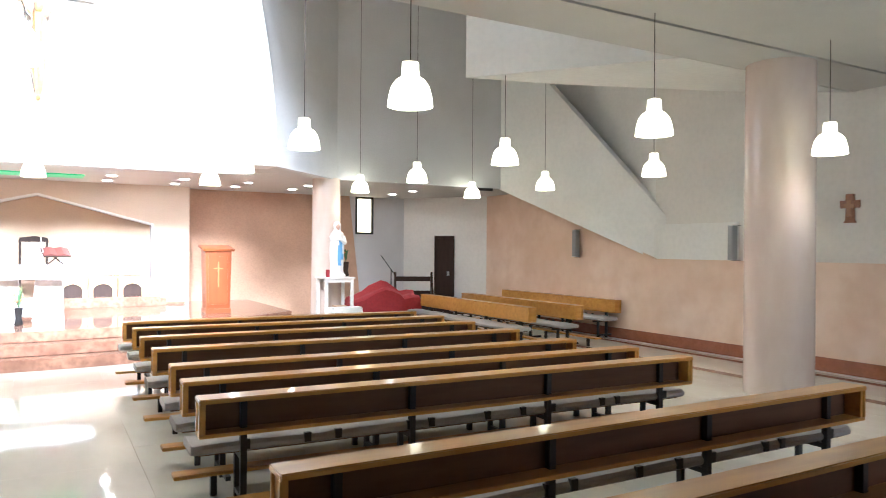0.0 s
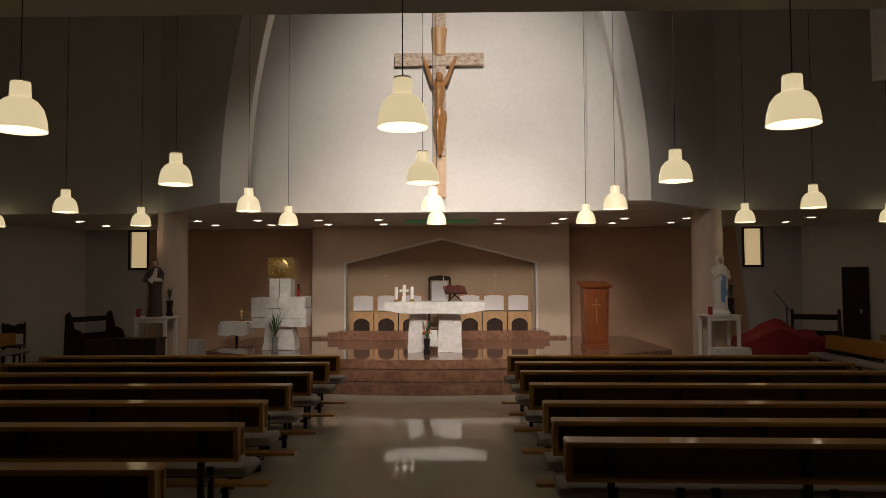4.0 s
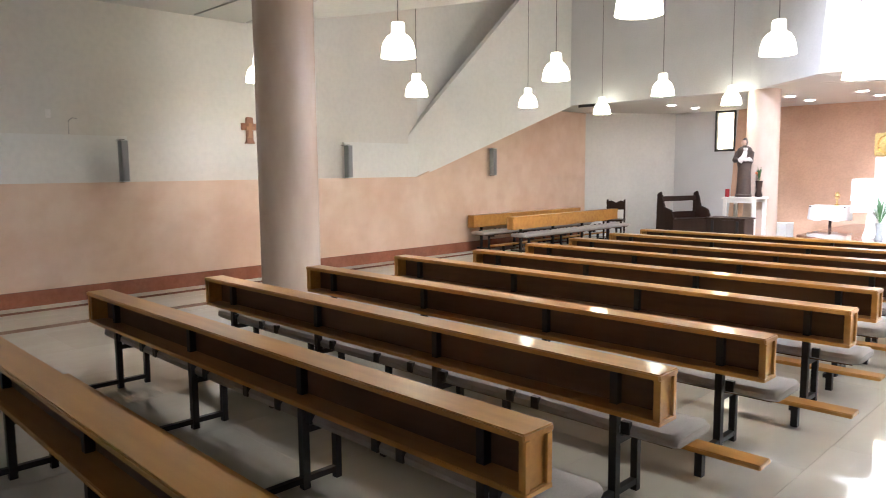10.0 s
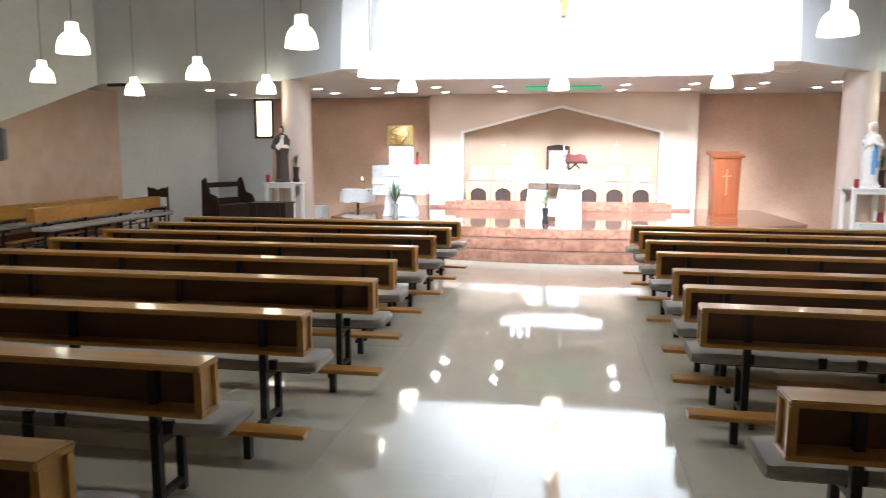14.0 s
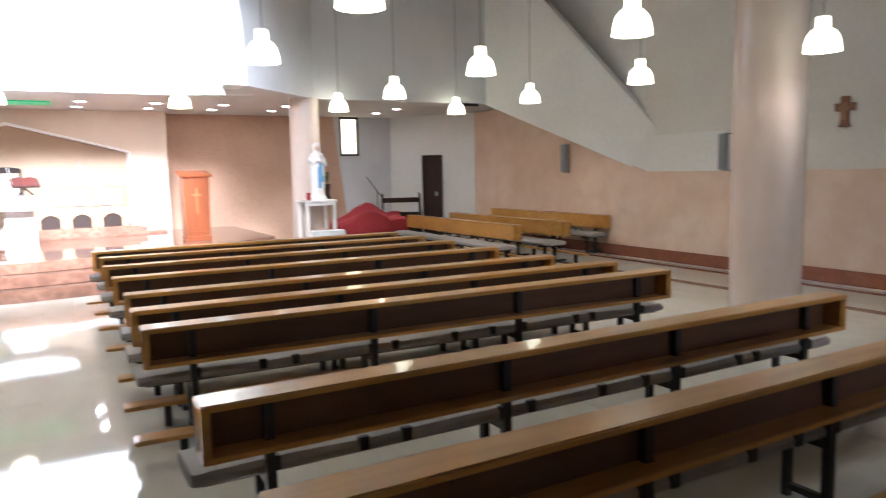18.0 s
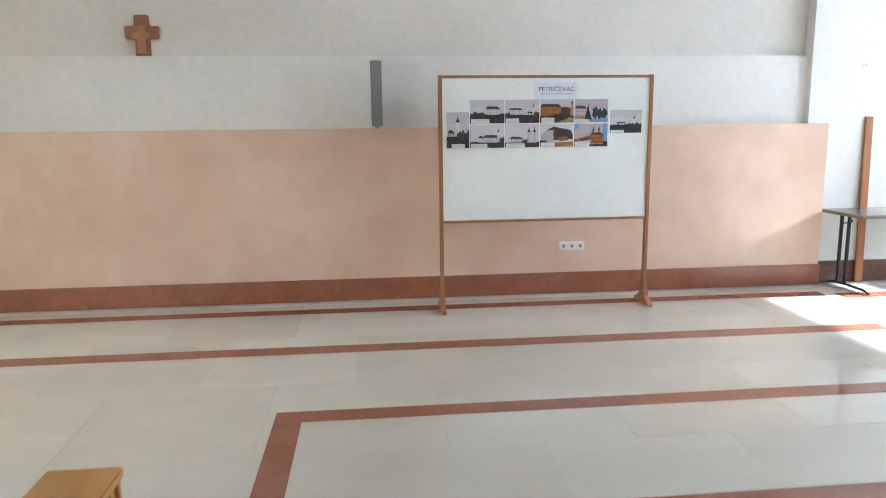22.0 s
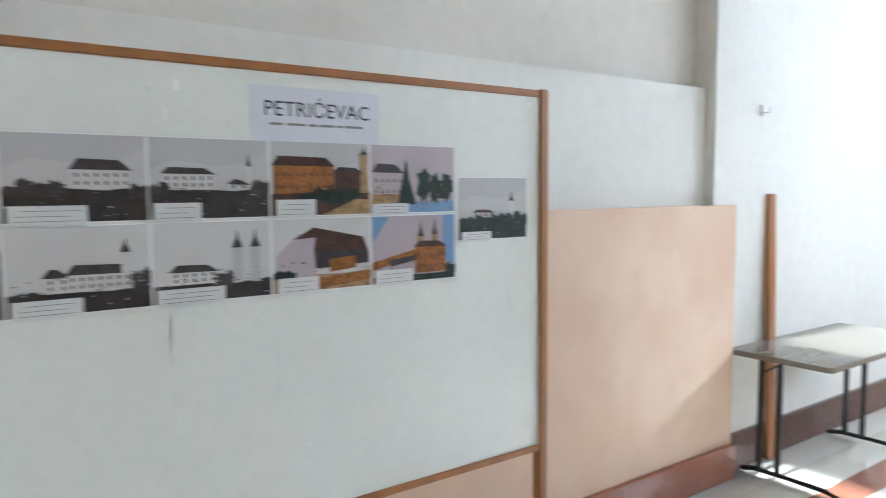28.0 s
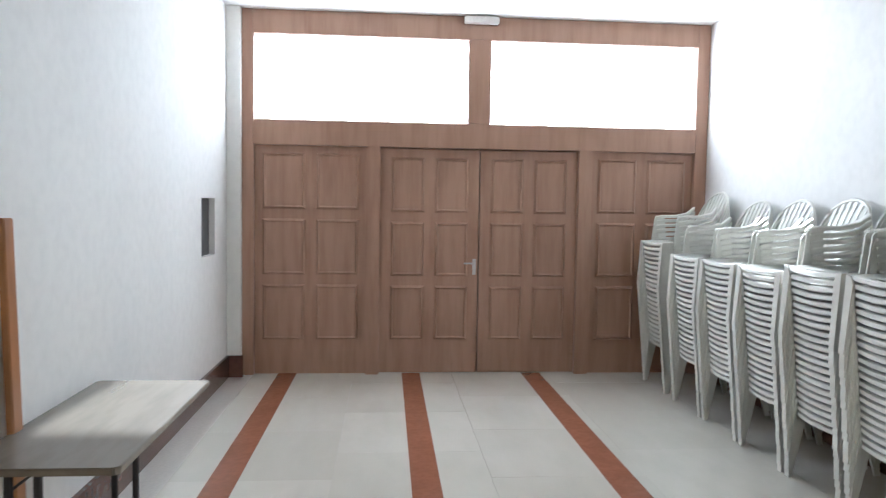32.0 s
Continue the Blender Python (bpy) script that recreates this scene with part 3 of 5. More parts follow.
    board = part("kneeler", boxes((lead, L + 0.13 - short, kneel - 0.065, kneel + 0.065, 0.142, 0.168)), OAK, p, "oak kneeling board", bevel=0.005)
    for x in (lead + 0.25, L * 0.36, L * 0.64, L - 0.2 - short):
        part("kneeler_leg", boxes((x - 0.02, x + 0.02, kneel - 0.02, kneel + 0.02, 0.0, 0.142)), STEEL, board)
    return p


# depth and far end of each row; the first rows have their kneelers close behind the posts
def pew_rows(rows, kneel, short=0.0, lead=-0.09):
    shared = None
    for y, x, length, turn in rows:
        place = pose(x, y, 0, 0, 0, turn)
        if shared is None or shared[1] != length:
            shared = (build_pew(length, place, kneel, short, lead), length)
        else:
            copy_thing(shared[0], place)


pew_rows([(1.03, 0.97, 3.91, 0), (2.06, 0.95, 3.91, 0)], -0.33, 0.34)
pew_rows([(3.04, 0.955, 4.04, -0.4), (4.61, 0.94, 4.04, -2.1), (5.24, 0.95, 4.04, -2.0), (5.95, 0.98, 3.87, -1.9), (6.95, 0.98, 3.87, -2.2), (7.86, 0.98, 3.87, -1.6), (8.72, 1.0, 3.87, -2.2), (9.47, 0.97, 3.87, -2.2)], -0.41)
pew_rows([(1.1, -5.49, 4.16, 0), (2.1, -5.49, 4.16, 0), (3.04, -5.5, 4.16, 0), (4.0, -5.42, 4.16, 0), (5.08, -5.42, 4.26, 0), (6.0, -5.16, 3.92, 0), (6.93, -5.17, 3.92, 0), (7.8, -5.15, 3.92, 0), (8.72, -5.13, 3.92, 0), (9.55, -5.13, 3.92, 0)], -0.45, 0.0, 0.22)
side = build_pew(3.6, pose(6.7, 9.0, 0, 0, 0, 90), -0.4, group="pews along the side wall")
for x, y, a in ((7.65, 9.0, 90), (9.1, 9.65, 90), (-9.1, 13.75, -90), (-8.2, 13.85, -90)):
    copy_thing(side, pose(x, y, 0, 0, 0, a))

# ---- pendant lamps ----
SHADE = [(0.058, 0.311), (0.060, 0.307), (0.064, 0.214), (0.068, 0.210), (0.103, 0.189), (0.136, 0.143), (0.155, 0.076), (0.164, 0.000), (0.160, 0.000), (0.149, 0.076), (0.130, 0.141), (0.099, 0.182), (0.062, 0.205), (0.000, 0.207)]


def build_lamp(place, ceiling):
    p = thing("pendant_lamp", "bell-shaped opal glass pendant lamp, lit, hanging on a thin cord", "pendant lamp", place, "pendant lamps")
    bm = B()
    lathe(bm, SHADE, 28)
    shade_ob = part("shade", bm, OPAL, p, smooth=True)
    bm = B()
    lathe(bm, [(0.0, 0.311), (0.058, 0.312), (0.056, 0.322), (0.02, 0.33), (0.0, 0.33)], 20)
    part("cap", bm, STATW, shade_ob, smooth=True)
    bm = B()
    solid(bm, [(0.01, 0.05), (0.04, 0.065), (0.05, 0.10), (0.035, 0.145), (0.015, 0.17)], 16)
    part("bulb", bm, BULB, shade_ob, smooth=True)
    bm = B()
    tube(bm, [(0, 0, 0.325), (0, 0, ceiling - place.translation.z)], 0.004, 6)
    part("cord", bm, STEEL, p)
    return p


for y, xs, z in ((4.65, (-5.0, -2.5, -0.045, 2.42, 4.85), 2.635), (4.33, (6.94,), 2.58), (5.14, (-8.33,), 2.75), (7.2, (-7.5, -5.05, -2.5, -0.025, 2.48, 5.0, 7.5), 2.637), (9.9, (-7.6, -5.1, -2.55, 0, 2.5, 5.2, 7.7), 2.64), (12.05, (-7.5, -5.0, -2.5, 0, 2.5, 5.15, 7.55), 2.62)):
    first = build_lamp(pose(xs[0], y, z), SLAB if y < 5.3 else ROOF)
    for x in xs[1:]:
        copy_thing(first, pose(x, y, z))

# ---- sanctuary ----
PLAT = 0.45


def rough_block(x0, x1, y0, y1, z0, z1, seed, amount=0.018, n=5, taper=0.0):
    """A hewn stone block with an uneven face."""
    bm = B()
    box(bm, x0, x1, y0, y1, z0, z1)
    bmesh.ops.subdivide_edges(bm, edges=list(bm.edges), cuts=n, use_grid_fill=True)
    cx, cy = (x0 + x1) / 2, (y0 + y1) / 2
    for v in bm.verts:
        k = 1 - taper * (v.co.z - z0) / (z1 - z0)
        v.co.x, v.co.y = cx + (v.co.x - cx) * k, cy + (v.co.y - cy) * k
        d = noise.noise_vector(v.co * 5 + Vector((seed, 0, 0)))
        v.co += d * amount
    return bm


altar = thing("altar", "white rough-hewn stone altar table on two stone supports", "altar", pose(-0.03, 12.5, PLAT))
bm = B()
prism(bm, [(-0.86, 0.86), (-0.84, 0.72), (-0.5, 0.665), (0.5, 0.66), (0.83, 0.72), (0.85, 0.865)], "y", -0.42, 0.42)
bmesh.ops.subdivide_edges(bm, edges=list(bm.edges), cuts=4, use_grid_fill=True)
for v in bm.verts:
    v.co += noise.noise_vector(v.co * 6) * 0.012
part("tabletop", bm, STONE, altar, bevel=0.0)
part("support", rough_block(-0.48, -0.12, -0.25, 0.25, 0.0, 0.665, 3, taper=0.2), STONE, altar)
part("support", rough_block(0.03, 0.45, -0.25, 0.25, 0.0, 0.665, 9, taper=0.15), STONE, altar)
part("cross_block", rough_block(-0.12, 0.03, -0.1, 0.2, 0.1, 0.36, 13), STONE, altar)
TOP = PLAT + 0.865
for x, h in ((-0.71, 0.25), (-0.44, 0.25)):
    c = thing("candle", "short cream altar candle in a brass cup", "candle", pose(x, 12.42, TOP), "altar candles")
    bm = B()
    solid(bm, [(0.032, 0.03), (0.032, h), (0.01, h + 0.004)], 16)
    part("wax", bm, STATW, c, smooth=True)
    bm = B()
    solid(bm, [(0.045, 0), (0.045, 0.012), (0.034, 0.016), (0.034, 0.035)], 16)
    part("cup", bm, GOLD, c)
c = thing("altar_cross", "small pale standing cross on the altar", "cross", pose(-0.575, 12.42, TOP))
part("upright", boxes((-0.025, 0.025, -0.015, 0.015, 0.015, 0.28)), STATW, c)
part("arm", boxes((-0.08, 0.08, -0.017, 0.017, 0.17, 0.205)), STATW, c)
part("foot", boxes((-0.06, 0.06, -0.04, 0.04, 0, 0.015)), STATW, c)
c = thing("book_stand", "open book with dark red cover on a dark wooden stand", "book stand", pose(0.30, 12.45, TOP))
bm = B()
tube(bm, [(-0.12, -0.08, 0), (0.05, 0.08, 0.15)], 0.012)
tube(bm, [(0.12, -0.08, 0), (-0.05, 0.08, 0.15)], 0.012)
part("legs", bm, DARKW, c)
rot = pose(0, 0, 0.19, 28, 0, 12)
bm = B()
box(bm, -0.19, 0.19, -0.13, 0.13, -0.01, 0.01)
part("rest", bm, DARKW, c, place=rot)
bm = B()
prism(bm, [(-0.18, 0.012), (-0.09, 0.04), (0, 0.02), (0.09, 0.04), (0.18, 0.012)], "y", -0.12, 0.12)
part("book", bm, BOOKR, c, "dark red-brown leather book", place=rot)
c = thing("microphone", "thin white gooseneck microphone on the altar", "microphone", pose(0.14, 12.4, TOP))
bm = B()
tube(bm, [(0, 0, 0.01), (0, 0, 0.05), (-0.02, -0.03, 0.3), (-0.04, -0.07, 0.42)], 0.008)
part("stem", bm, STATW, c, smooth=True)
bm = B()
solid(bm, [(0.05, 0), (0.05, 0.015), (0.02, 0.02)], 14)
part("foot", bm, STATW, c)


def bouquet(name, label, x, y, z, height, blooms, spread, vase):
    t = thing(name, label, "flowers", pose(x, y, z))
    bm = B()
    solid(bm, [(0.05, 0), (0.06, 0.02), (0.04, 0.1), (0.055, 0.24), (0.06, 0.26)], 16)
    part("vase", bm, vase, t, smooth=True)
    bm, bl = B(), B()
    rnd = random.Random(int(x * 100) + 7)
    for i in range(34):
        a, k = rnd.uniform(0, 6.28), rnd.uniform(0.3, 1)
        tip = Vector((spread * k * math.cos(a), spread * k * math.sin(a), 0.26 + height * rnd.uniform(0.3, 1)))
        root = Vector((0, 0, 0.24))
        mid = root.lerp(tip, 0.55) + Vector((0, 0, 0.06))
        side = Vector((-math.sin(a), math.cos(a), 0)) * rnd.uniform(0.006, 0.014)
        v = [bm.verts.new(q) for q in (root, mid + side, tip, mid - side)]
        bm.faces.new(v)
        if i < blooms:
            q = root.lerp(tip, 0.8)
            bmesh.ops.create_icosphere(bl, subdivisions=1, radius=rnd.uniform(0.014, 0.026), matrix=Matrix.Translation(q))
    tagged(part("leaves", bm, LEAF, t), kind="stuff")
    if blooms:
        tagged(part("blooms", bl, FLOWER, t), kind="stuff")
    return t


bouquet("flower_vase", "dark vase of orange flowers with long grass before the altar", -0.17, 12.0, PLAT, 0.34, 9, 0.13, STEEL)
bouquet("flower_vase", "glass vase with long green leaves before the tabernacle", -2.83, 12.5, PLAT, 0.5, 0, 0.22, GREYM)

tab = thing("tabernacle", "white hewn stone pillar with a gilded round tabernacle on top", "tabernacle", pose(-2.84, 13.0, PLAT))
part("base", rough_block(-0.30, 0.30, -0.2, 0.2, 0.0, 0.42, 21, taper=0.2), STONE, tab)
for i, (x0, x1, z0, z1) in enumerate(((-0.48, 0.0, 0.40, 0.58), (0.0, 0.49, 0.41, 0.57), (-0.49, 0.02, 0.58, 0.74), (0.02, 0.5, 0.57, 0.75), (-0.48, 0.0, 0.74, 0.94), (0.0, 0.49, 0.75, 0.94))):
    part("stone", rough_block(x0 + 0.004, x1 - 0.004, -0.24, 0.24, z0 + 0.003, z1 - 0.003, 30 + i), STONE, tab)
part("pillar", rough_block(-0.18, -0.005, -0.16, 0.16, 0.94, 1.27, 41, 0.01), STONE, tab)
part("pillar", rough_block(0.005, 0.20, -0.16, 0.16, 0.94, 1.27, 42, 0.01), STONE, tab)
part("gilded_box", boxes((-0.22, 0.24, -0.12, 0.14, 1.29, 1.65)), GOLD, tab, bevel=0.012)
bm = B()
solid(bm, [(0.165, 0.0), (0.165, 0.02), (0.15, 0.028), (0.14, 0.018), (0.13, 0.026), (0.03, 0.034)], 32, m=pose(-0.02, -0.12, 1.47, 90))
disc = part("disc", bm, GOLD, tab, "round embossed gilded door")
rnd = random.Random(12)
for k in range(9):
    bm = B()
    a, r = k * 0.7, 0.02 + 0.095 * (k % 3) / 2
    bmesh.ops.create_uvsphere(bm, u_segments=10, v_segments=6, radius=1, matrix=Matrix.Translation((-0.02 + r * math.cos(a), -0.148, 1.47 + r * math.sin(a))) @ Matrix.Rotation(a, 4, "Y") @ Matrix.Diagonal((rnd.uniform(0.022, 0.042), 0.014, rnd.uniform(0.01, 0.02), 1)))
    part("relief", bm, GOLD, disc, smooth=True)
c = thing("sanctuary_lamp", "small red glass sanctuary lamp beside the tabernacle", "lamp", pose(-2.52, 12.95, PLAT + 0.945))
bm = B()
solid(bm, [(0.035, 0), (0.03, 0.01), (0.03, 0.1), (0.036, 0.14)], 14)
part("glass", bm, REDC, c, smooth=True)
part("holder", boxes((-0.02, 0.02, -0.02, 0.02, 0.14, 0.23)), DARKW, c)

lect = thing("lectern", "reddish wooden lectern with a carved cross", "lectern", pose(2.81, 13.0, PLAT))
bm = B()
prism(bm, [(-0.20, 0.08), (0.20, 0.08), (0.225, 1.10), (-0.225, 1.10)], "y", -0.19, 0.19)
lect_body = part("body", bm, REDWOOD, lect, bevel=0.006)
part("plinth", boxes((-0.215, 0.215, -0.205, 0.205, 0, 0.08)), REDWOOD, lect, bevel=0.006)
bm = B()
box(bm, -0.27, 0.27, -0.24, 0.24, -0.02, 0.02)
part("top", bm, REDWOOD, lect, bevel=0.006, place=pose(0, 0, 1.14, 9))
for x0, x1, z0, z1 in ((-0.17, -0.155, 0.14, 1.0), (0.155, 0.17, 0.14, 1.0), (-0.155, 0.155, 0.14, 0.155), (-0.155, 0.155, 0.985, 1.0)):
    part("moulding", boxes((x0, x1, -0.205, -0.19, z0, z1)), REDWOOD, lect_body)
part("carved_cross", boxes((-0.01, 0.01, -0.203, -0.189, 0.46, 0.9)), FRAMEW, lect_body)
part("carved_arm", boxes((-0.075, 0.075, -0.202, -0.189, 0.77, 0.792)), FRAMEW, lect_body)

# dais and seats in the niche
for name, r in (("dais", (-2.12, 2.14, 14.85, 15.55, PLAT, 0.64)), ("dais_end", (-2.36, -2.12, 15.0, 15.58, PLAT, 0.60)), ("dais_end", (2.14, 2.27, 15.0, 15.58, PLAT, 0.60)), ("dais_end", (-2.72, -2.36, 15.2, 15.58, PLAT, 0.50)), ("dais_end", (2.27, 2.66, 15.2, 15.58, PLAT, 0.50))):
    structure("step", boxes(r), STEPM, "brown-red marble dais step under the seats", "step", bevel=0.006)


def seat(x, y, z):
    s = thing("choir_seat", "light wooden choir seat with arched opening and pale back panel", "seat", pose(x, y, z), "choir seats in the niche")
    w = 0.25
    pts = [(-w, 0), (-0.17, 0), (-0.17, 0.15), (-0.12, 0.21), (-0.06, 0.235), (0, 0.25), (0.06, 0.235), (0.12, 0.21), (0.17, 0.15), (0.17, 0), (w, 0), (w, 0.35), (-w, 0.35)]
    bm = B()
    prism(bm, pts, "y", -0.2, -0.17)
    part("front", bm, LIGHTW, s)
    # solid dark block gives the shade seen through the arched opening
    part("inside", boxes((-w + 0.01, w - 0.01, -0.16, 0.16, 0.0, 0.34)), DARKW, s)
    part("seat_top", boxes((-w, w, -0.21, 0.18, 0.35, 0.375)), LIGHTW, s, bevel=0.004)
    part("back_panel", boxes((-0.21, 0.21, 0.1, 0.13, 0.4, 0.72)), PAPER, s, "pale padded back panel")
    bm = B()
    prism(bm, [(-w, 0.375), (-0.21, 0.375), (-0.21, 0.70), (0, 0.735), (0.21, 0.70), (0.21, 0.375), (w, 0.375), (w, 0.73), (0, 0.775), (-w, 0.73)], "y", 0.09, 0.135)
    part("back_frame", bm, LIGHTW, s)
    return s


first = seat(-1.66, 15.3, 0.641)
for x in (-1.14, -0.62, 0.62, 1.14, 1.66):
    copy_thing(first, pose(x, 15.3, 0.641))
ch = thing("presider_chair", "tall dark-framed chair with pale back cushion", "chair", pose(-0.02, 15.2, 0.641))
for x in (-0.24, 0.2):
    part("leg", boxes((x, x + 0.04, -0.22, -0.18, 0, 0.58)), DARKW, ch)
    part("back_post", boxes((x, x + 0.04, 0.18, 0.22, 0, 1.1)), DARKW, ch)
    part("armrest", boxes((x - 0.005, x + 0.045, -0.24, 0.18, 0.58, 0.615)), DARKW, ch, bevel=0.006)
part("seat", boxes((-0.2, 0.2, -0.2, 0.2, 0.36, 0.43)), PAPER, ch, bevel=0.02)
part("back_cushion", boxes((-0.17, 0.17, 0.15, 0.2, 0.46, 1.02)), PAPER, ch, bevel=0.02)
bm = B()
prism(bm, [(-0.25, 1.04), (0.25, 1.04), (0.22, 1.12), (0, 1.15), (-0.22, 1.12)], "y", 0.17, 0.225)
part("top_rail", bm, DARKW, ch)
for x in (-1.2, 1.2):
    c = thing("wall_cross", "small brown wooden cross on the niche wall", "cross", pose(x, 15.85, 1.58), "crosses in the niche")
    part("upright", boxes((-0.012, 0.012, -0.02, 0, 0, 0.3)), CROSSW, c)
    part("arm", boxes((-0.07, 0.07, -0.022, 0, 0.2, 0.225)), CROSSW, c)

# crucifix on the apse wall
cr = thing("crucifix", "large weathered wooden crucifix with a carved corpus", "crucifix", pose(0.05, 12.36, 0))
part("upright", boxes((-0.115, 0.115, -0.06, 0.0, 3.815, 6.35)), CROSSW, cr, bevel=0.008)
part("foot_board", boxes((-0.112, 0.112, -0.064, 0.0, 3.352, 3.81)), LIGHTW, cr, "smooth light oak lower board", bevel=0.006)
part("foot_board", boxes((-0.11, 0.11, -0.066, 0.0, 3.10, 3.348)), LIGHTW, cr, "smooth light oak lower board", bevel=0.006)
part("arm", boxes((-0.77, 0.77, -0.075, -0.012, 5.395, 5.615)), CROSSW, cr, bevel=0.008)
bm = B()
for k in range(8):
    a0, a1 = -1 + k / 4, -1 + (k + 1) / 4
    x = lambda a, z: a * (0.095 + 0.045 * (z - 5.57) / 0.48)
    y = lambda a: -0.125 + 0.05 * a * a
    c = [(x(a0, 5.57), y(a0), 5.57), (x(a1, 5.57), y(a1), 5.57), (x(a1, 6.05), y(a1), 6.05), (x(a0, 6.05), y(a0), 6.05)]
    lo = [bm.verts.new(p) for p in c]
    hi = [bm.verts.new((p[0], -0.062, p[2])) for p in c]
    bm.faces.new(lo)
    for n in range(4):
        bm.faces.new((lo[n], hi[n], hi[(n + 1) % 4], lo[(n + 1) % 4]))
part("title_board", bm, LIGHTW, cr, "plain curved board above the figure")
bm = B()
Y = -0.145
for pts, r in (([(0.0, Y, 5.06), (0.0, Y - 0.03, 4.96), (0.0, Y - 0.045, 4.82), (-0.005, Y - 0.02, 4.68), (0.0, Y - 0.01, 4.6)], [0.07, 0.098, 0.092, 0.068, 0.075]),
               ([(0.0, Y - 0.01, 4.64), (0.0, Y - 0.02, 4.55), (0.01, Y - 0.02, 4.47), (0.015, Y - 0.02, 4.38)], [0.08, 0.095, 0.092, 0.07]),
               ([(-0.035, Y, 4.5), (-0.04, Y - 0.06, 4.3), (-0.03, Y - 0.075, 4.17), (-0.012, Y - 0.03, 4.0), (0.0, Y + 0.02, 3.86), (0.0, Y - 0.03, 3.82)], [0.068, 0.06, 0.046, 0.044, 0.028, 0.024]),
               ([(0.055, Y, 4.5), (0.06, Y - 0.06, 4.3), (0.05, Y - 0.075, 4.17), (0.032, Y - 0.03, 4.0), (0.02, Y + 0.02, 3.86), (0.015, Y - 0.03, 3.82)], [0.068, 0.06, 0.046, 0.044, 0.028, 0.024]),
               ([(-0.05, Y - 0.01, 5.02), (-0.12, Y, 5.09), (-0.18, Y + 0.02, 5.25), (-0.225, Y + 0.04, 5.38), (-0.275, Y + 0.06, 5.5), (-0.29, Y + 0.06, 5.545)], [0.05, 0.045, 0.036, 0.034, 0.024, 0.03]),
               ([(0.05, Y - 0.01, 5.02), (0.12, Y, 5.09), (0.18, Y + 0.02, 5.25), (0.225, Y + 0.04, 5.38), (0.275, Y + 0.06, 5.5), (0.29, Y + 0.06, 5.545)], [0.05, 0.045, 0.036, 0.034, 0.024, 0.03]),
               ([(0.09, Y + 0.01, 4.58), (0.11, Y + 0.02, 4.45), (0.10, Y + 0.03, 4.33)], [0.03, 0.035, 0.015])):
    tube(bm, pts, r, 12)
bmesh.ops.create_uvsphere(bm, u_segments=14, v_segments=12, radius=0.075, matrix=pose(0.005, -0.2, 5.15, 14) @ Matrix.Diagonal((0.82, 1, 1.25, 1)))
for v in bm.verts:
    v.co += noise.noise_vector(v.co * 16) * 0.012
part("corpus", bm, CORPUS, cr, "plain carved brown figure", smooth=True)

# green panel and recessed spots in the sanctuary ceiling
for x0, x1 in ((-0.66, -0.02), (0.06, 0.76)):
    g = thing("ceiling_panel", "green glass panel set in the sanctuary ceiling", "panel", pose((x0 + x1) / 2, 14.25, SOFFIT), "green ceiling panels")
    part("glass", boxes(((x0 - x1) / 2, (x1 - x0) / 2, -0.32, 0.32, -0.02, -0.004)), GREEN, g)


def spot(x, y):
    s = thing("ceiling_spot", "small round recessed spotlight, lit", "spotlight", pose(x, y, SOFFIT), "recessed spots")
    bm = B()
    lathe(bm, [(0.075, -0.004), (0.082, -0.012), (0.105, -0.01), (0.108, 0.0)], 20)
    part("ring", bm, STATW, s, smooth=True)
    bm = B()
    solid(bm, [(0.078, -0.006), (0.07, -0.008)], 20)
    part("lens", bm, SPOTM, s)
    return s


first = None
for y in (13.85, 14.9):
    for x in (-7.0, -4.7, -3.52, -2.34, -1.17, 1.19, 2.4, 3.58, 4.78, 7.15):
        if first is None:
            first = spot(x, y)
        else:
            copy_thing(first, pose(x, y, SOFFIT))

# ---- statues and side chapels ----
def pedestal(x, y, label):
    p = thing("pedestal_table", label, "table", pose(x, y, 0))
    part("top", boxes((-0.28, 0.28, -0.26, 0.26, 1.07, 1.10)), STATW, p, bevel=0.005)
    for sx in (-0.26, 0.21):
        for sy in (-0.24, 0.19):
            part("leg", boxes((sx, sx + 0.05, sy, sy + 0.05, 0, 1.07)), STATW, p)
    part("apron", boxes((-0.21, 0.21, -0.225, -0.205, 1.01, 1.07)), STATW, p)
    part("apron", boxes((-0.21, 0.21, 0.205, 0.225, 1.01, 1.07)), STATW, p)
    part("lower_shelf", boxes((-0.21, 0.21, -0.19, 0.19, 0.38, 0.40)), STATW, p)
    return p


pedestal(4.60, 11.85, "white-painted open pedestal table under a statue")
pedestal(-4.63, 11.85, "white-painted open pedestal table under a statue")


# each statue is one mesh; faces take their paint by height and place
def statue(name, label, x, y, z, paint, mats, build):
    bm = B()
    build(bm)
    for v in bm.verts:
        v.co += noise.noise_vector(v.co * 14) * 0.008
    me = mesh_of(name, bm, mats[0], smooth=True)
    for m in mats[1:]:
        me.materials.append(m)
    for f in me.polygons:
        f.material_index = paint(f.center)
    ob = new(name, me)
    ob.matrix_basis = pose(x, y, z)
    return tagged(ob, label, "statue")


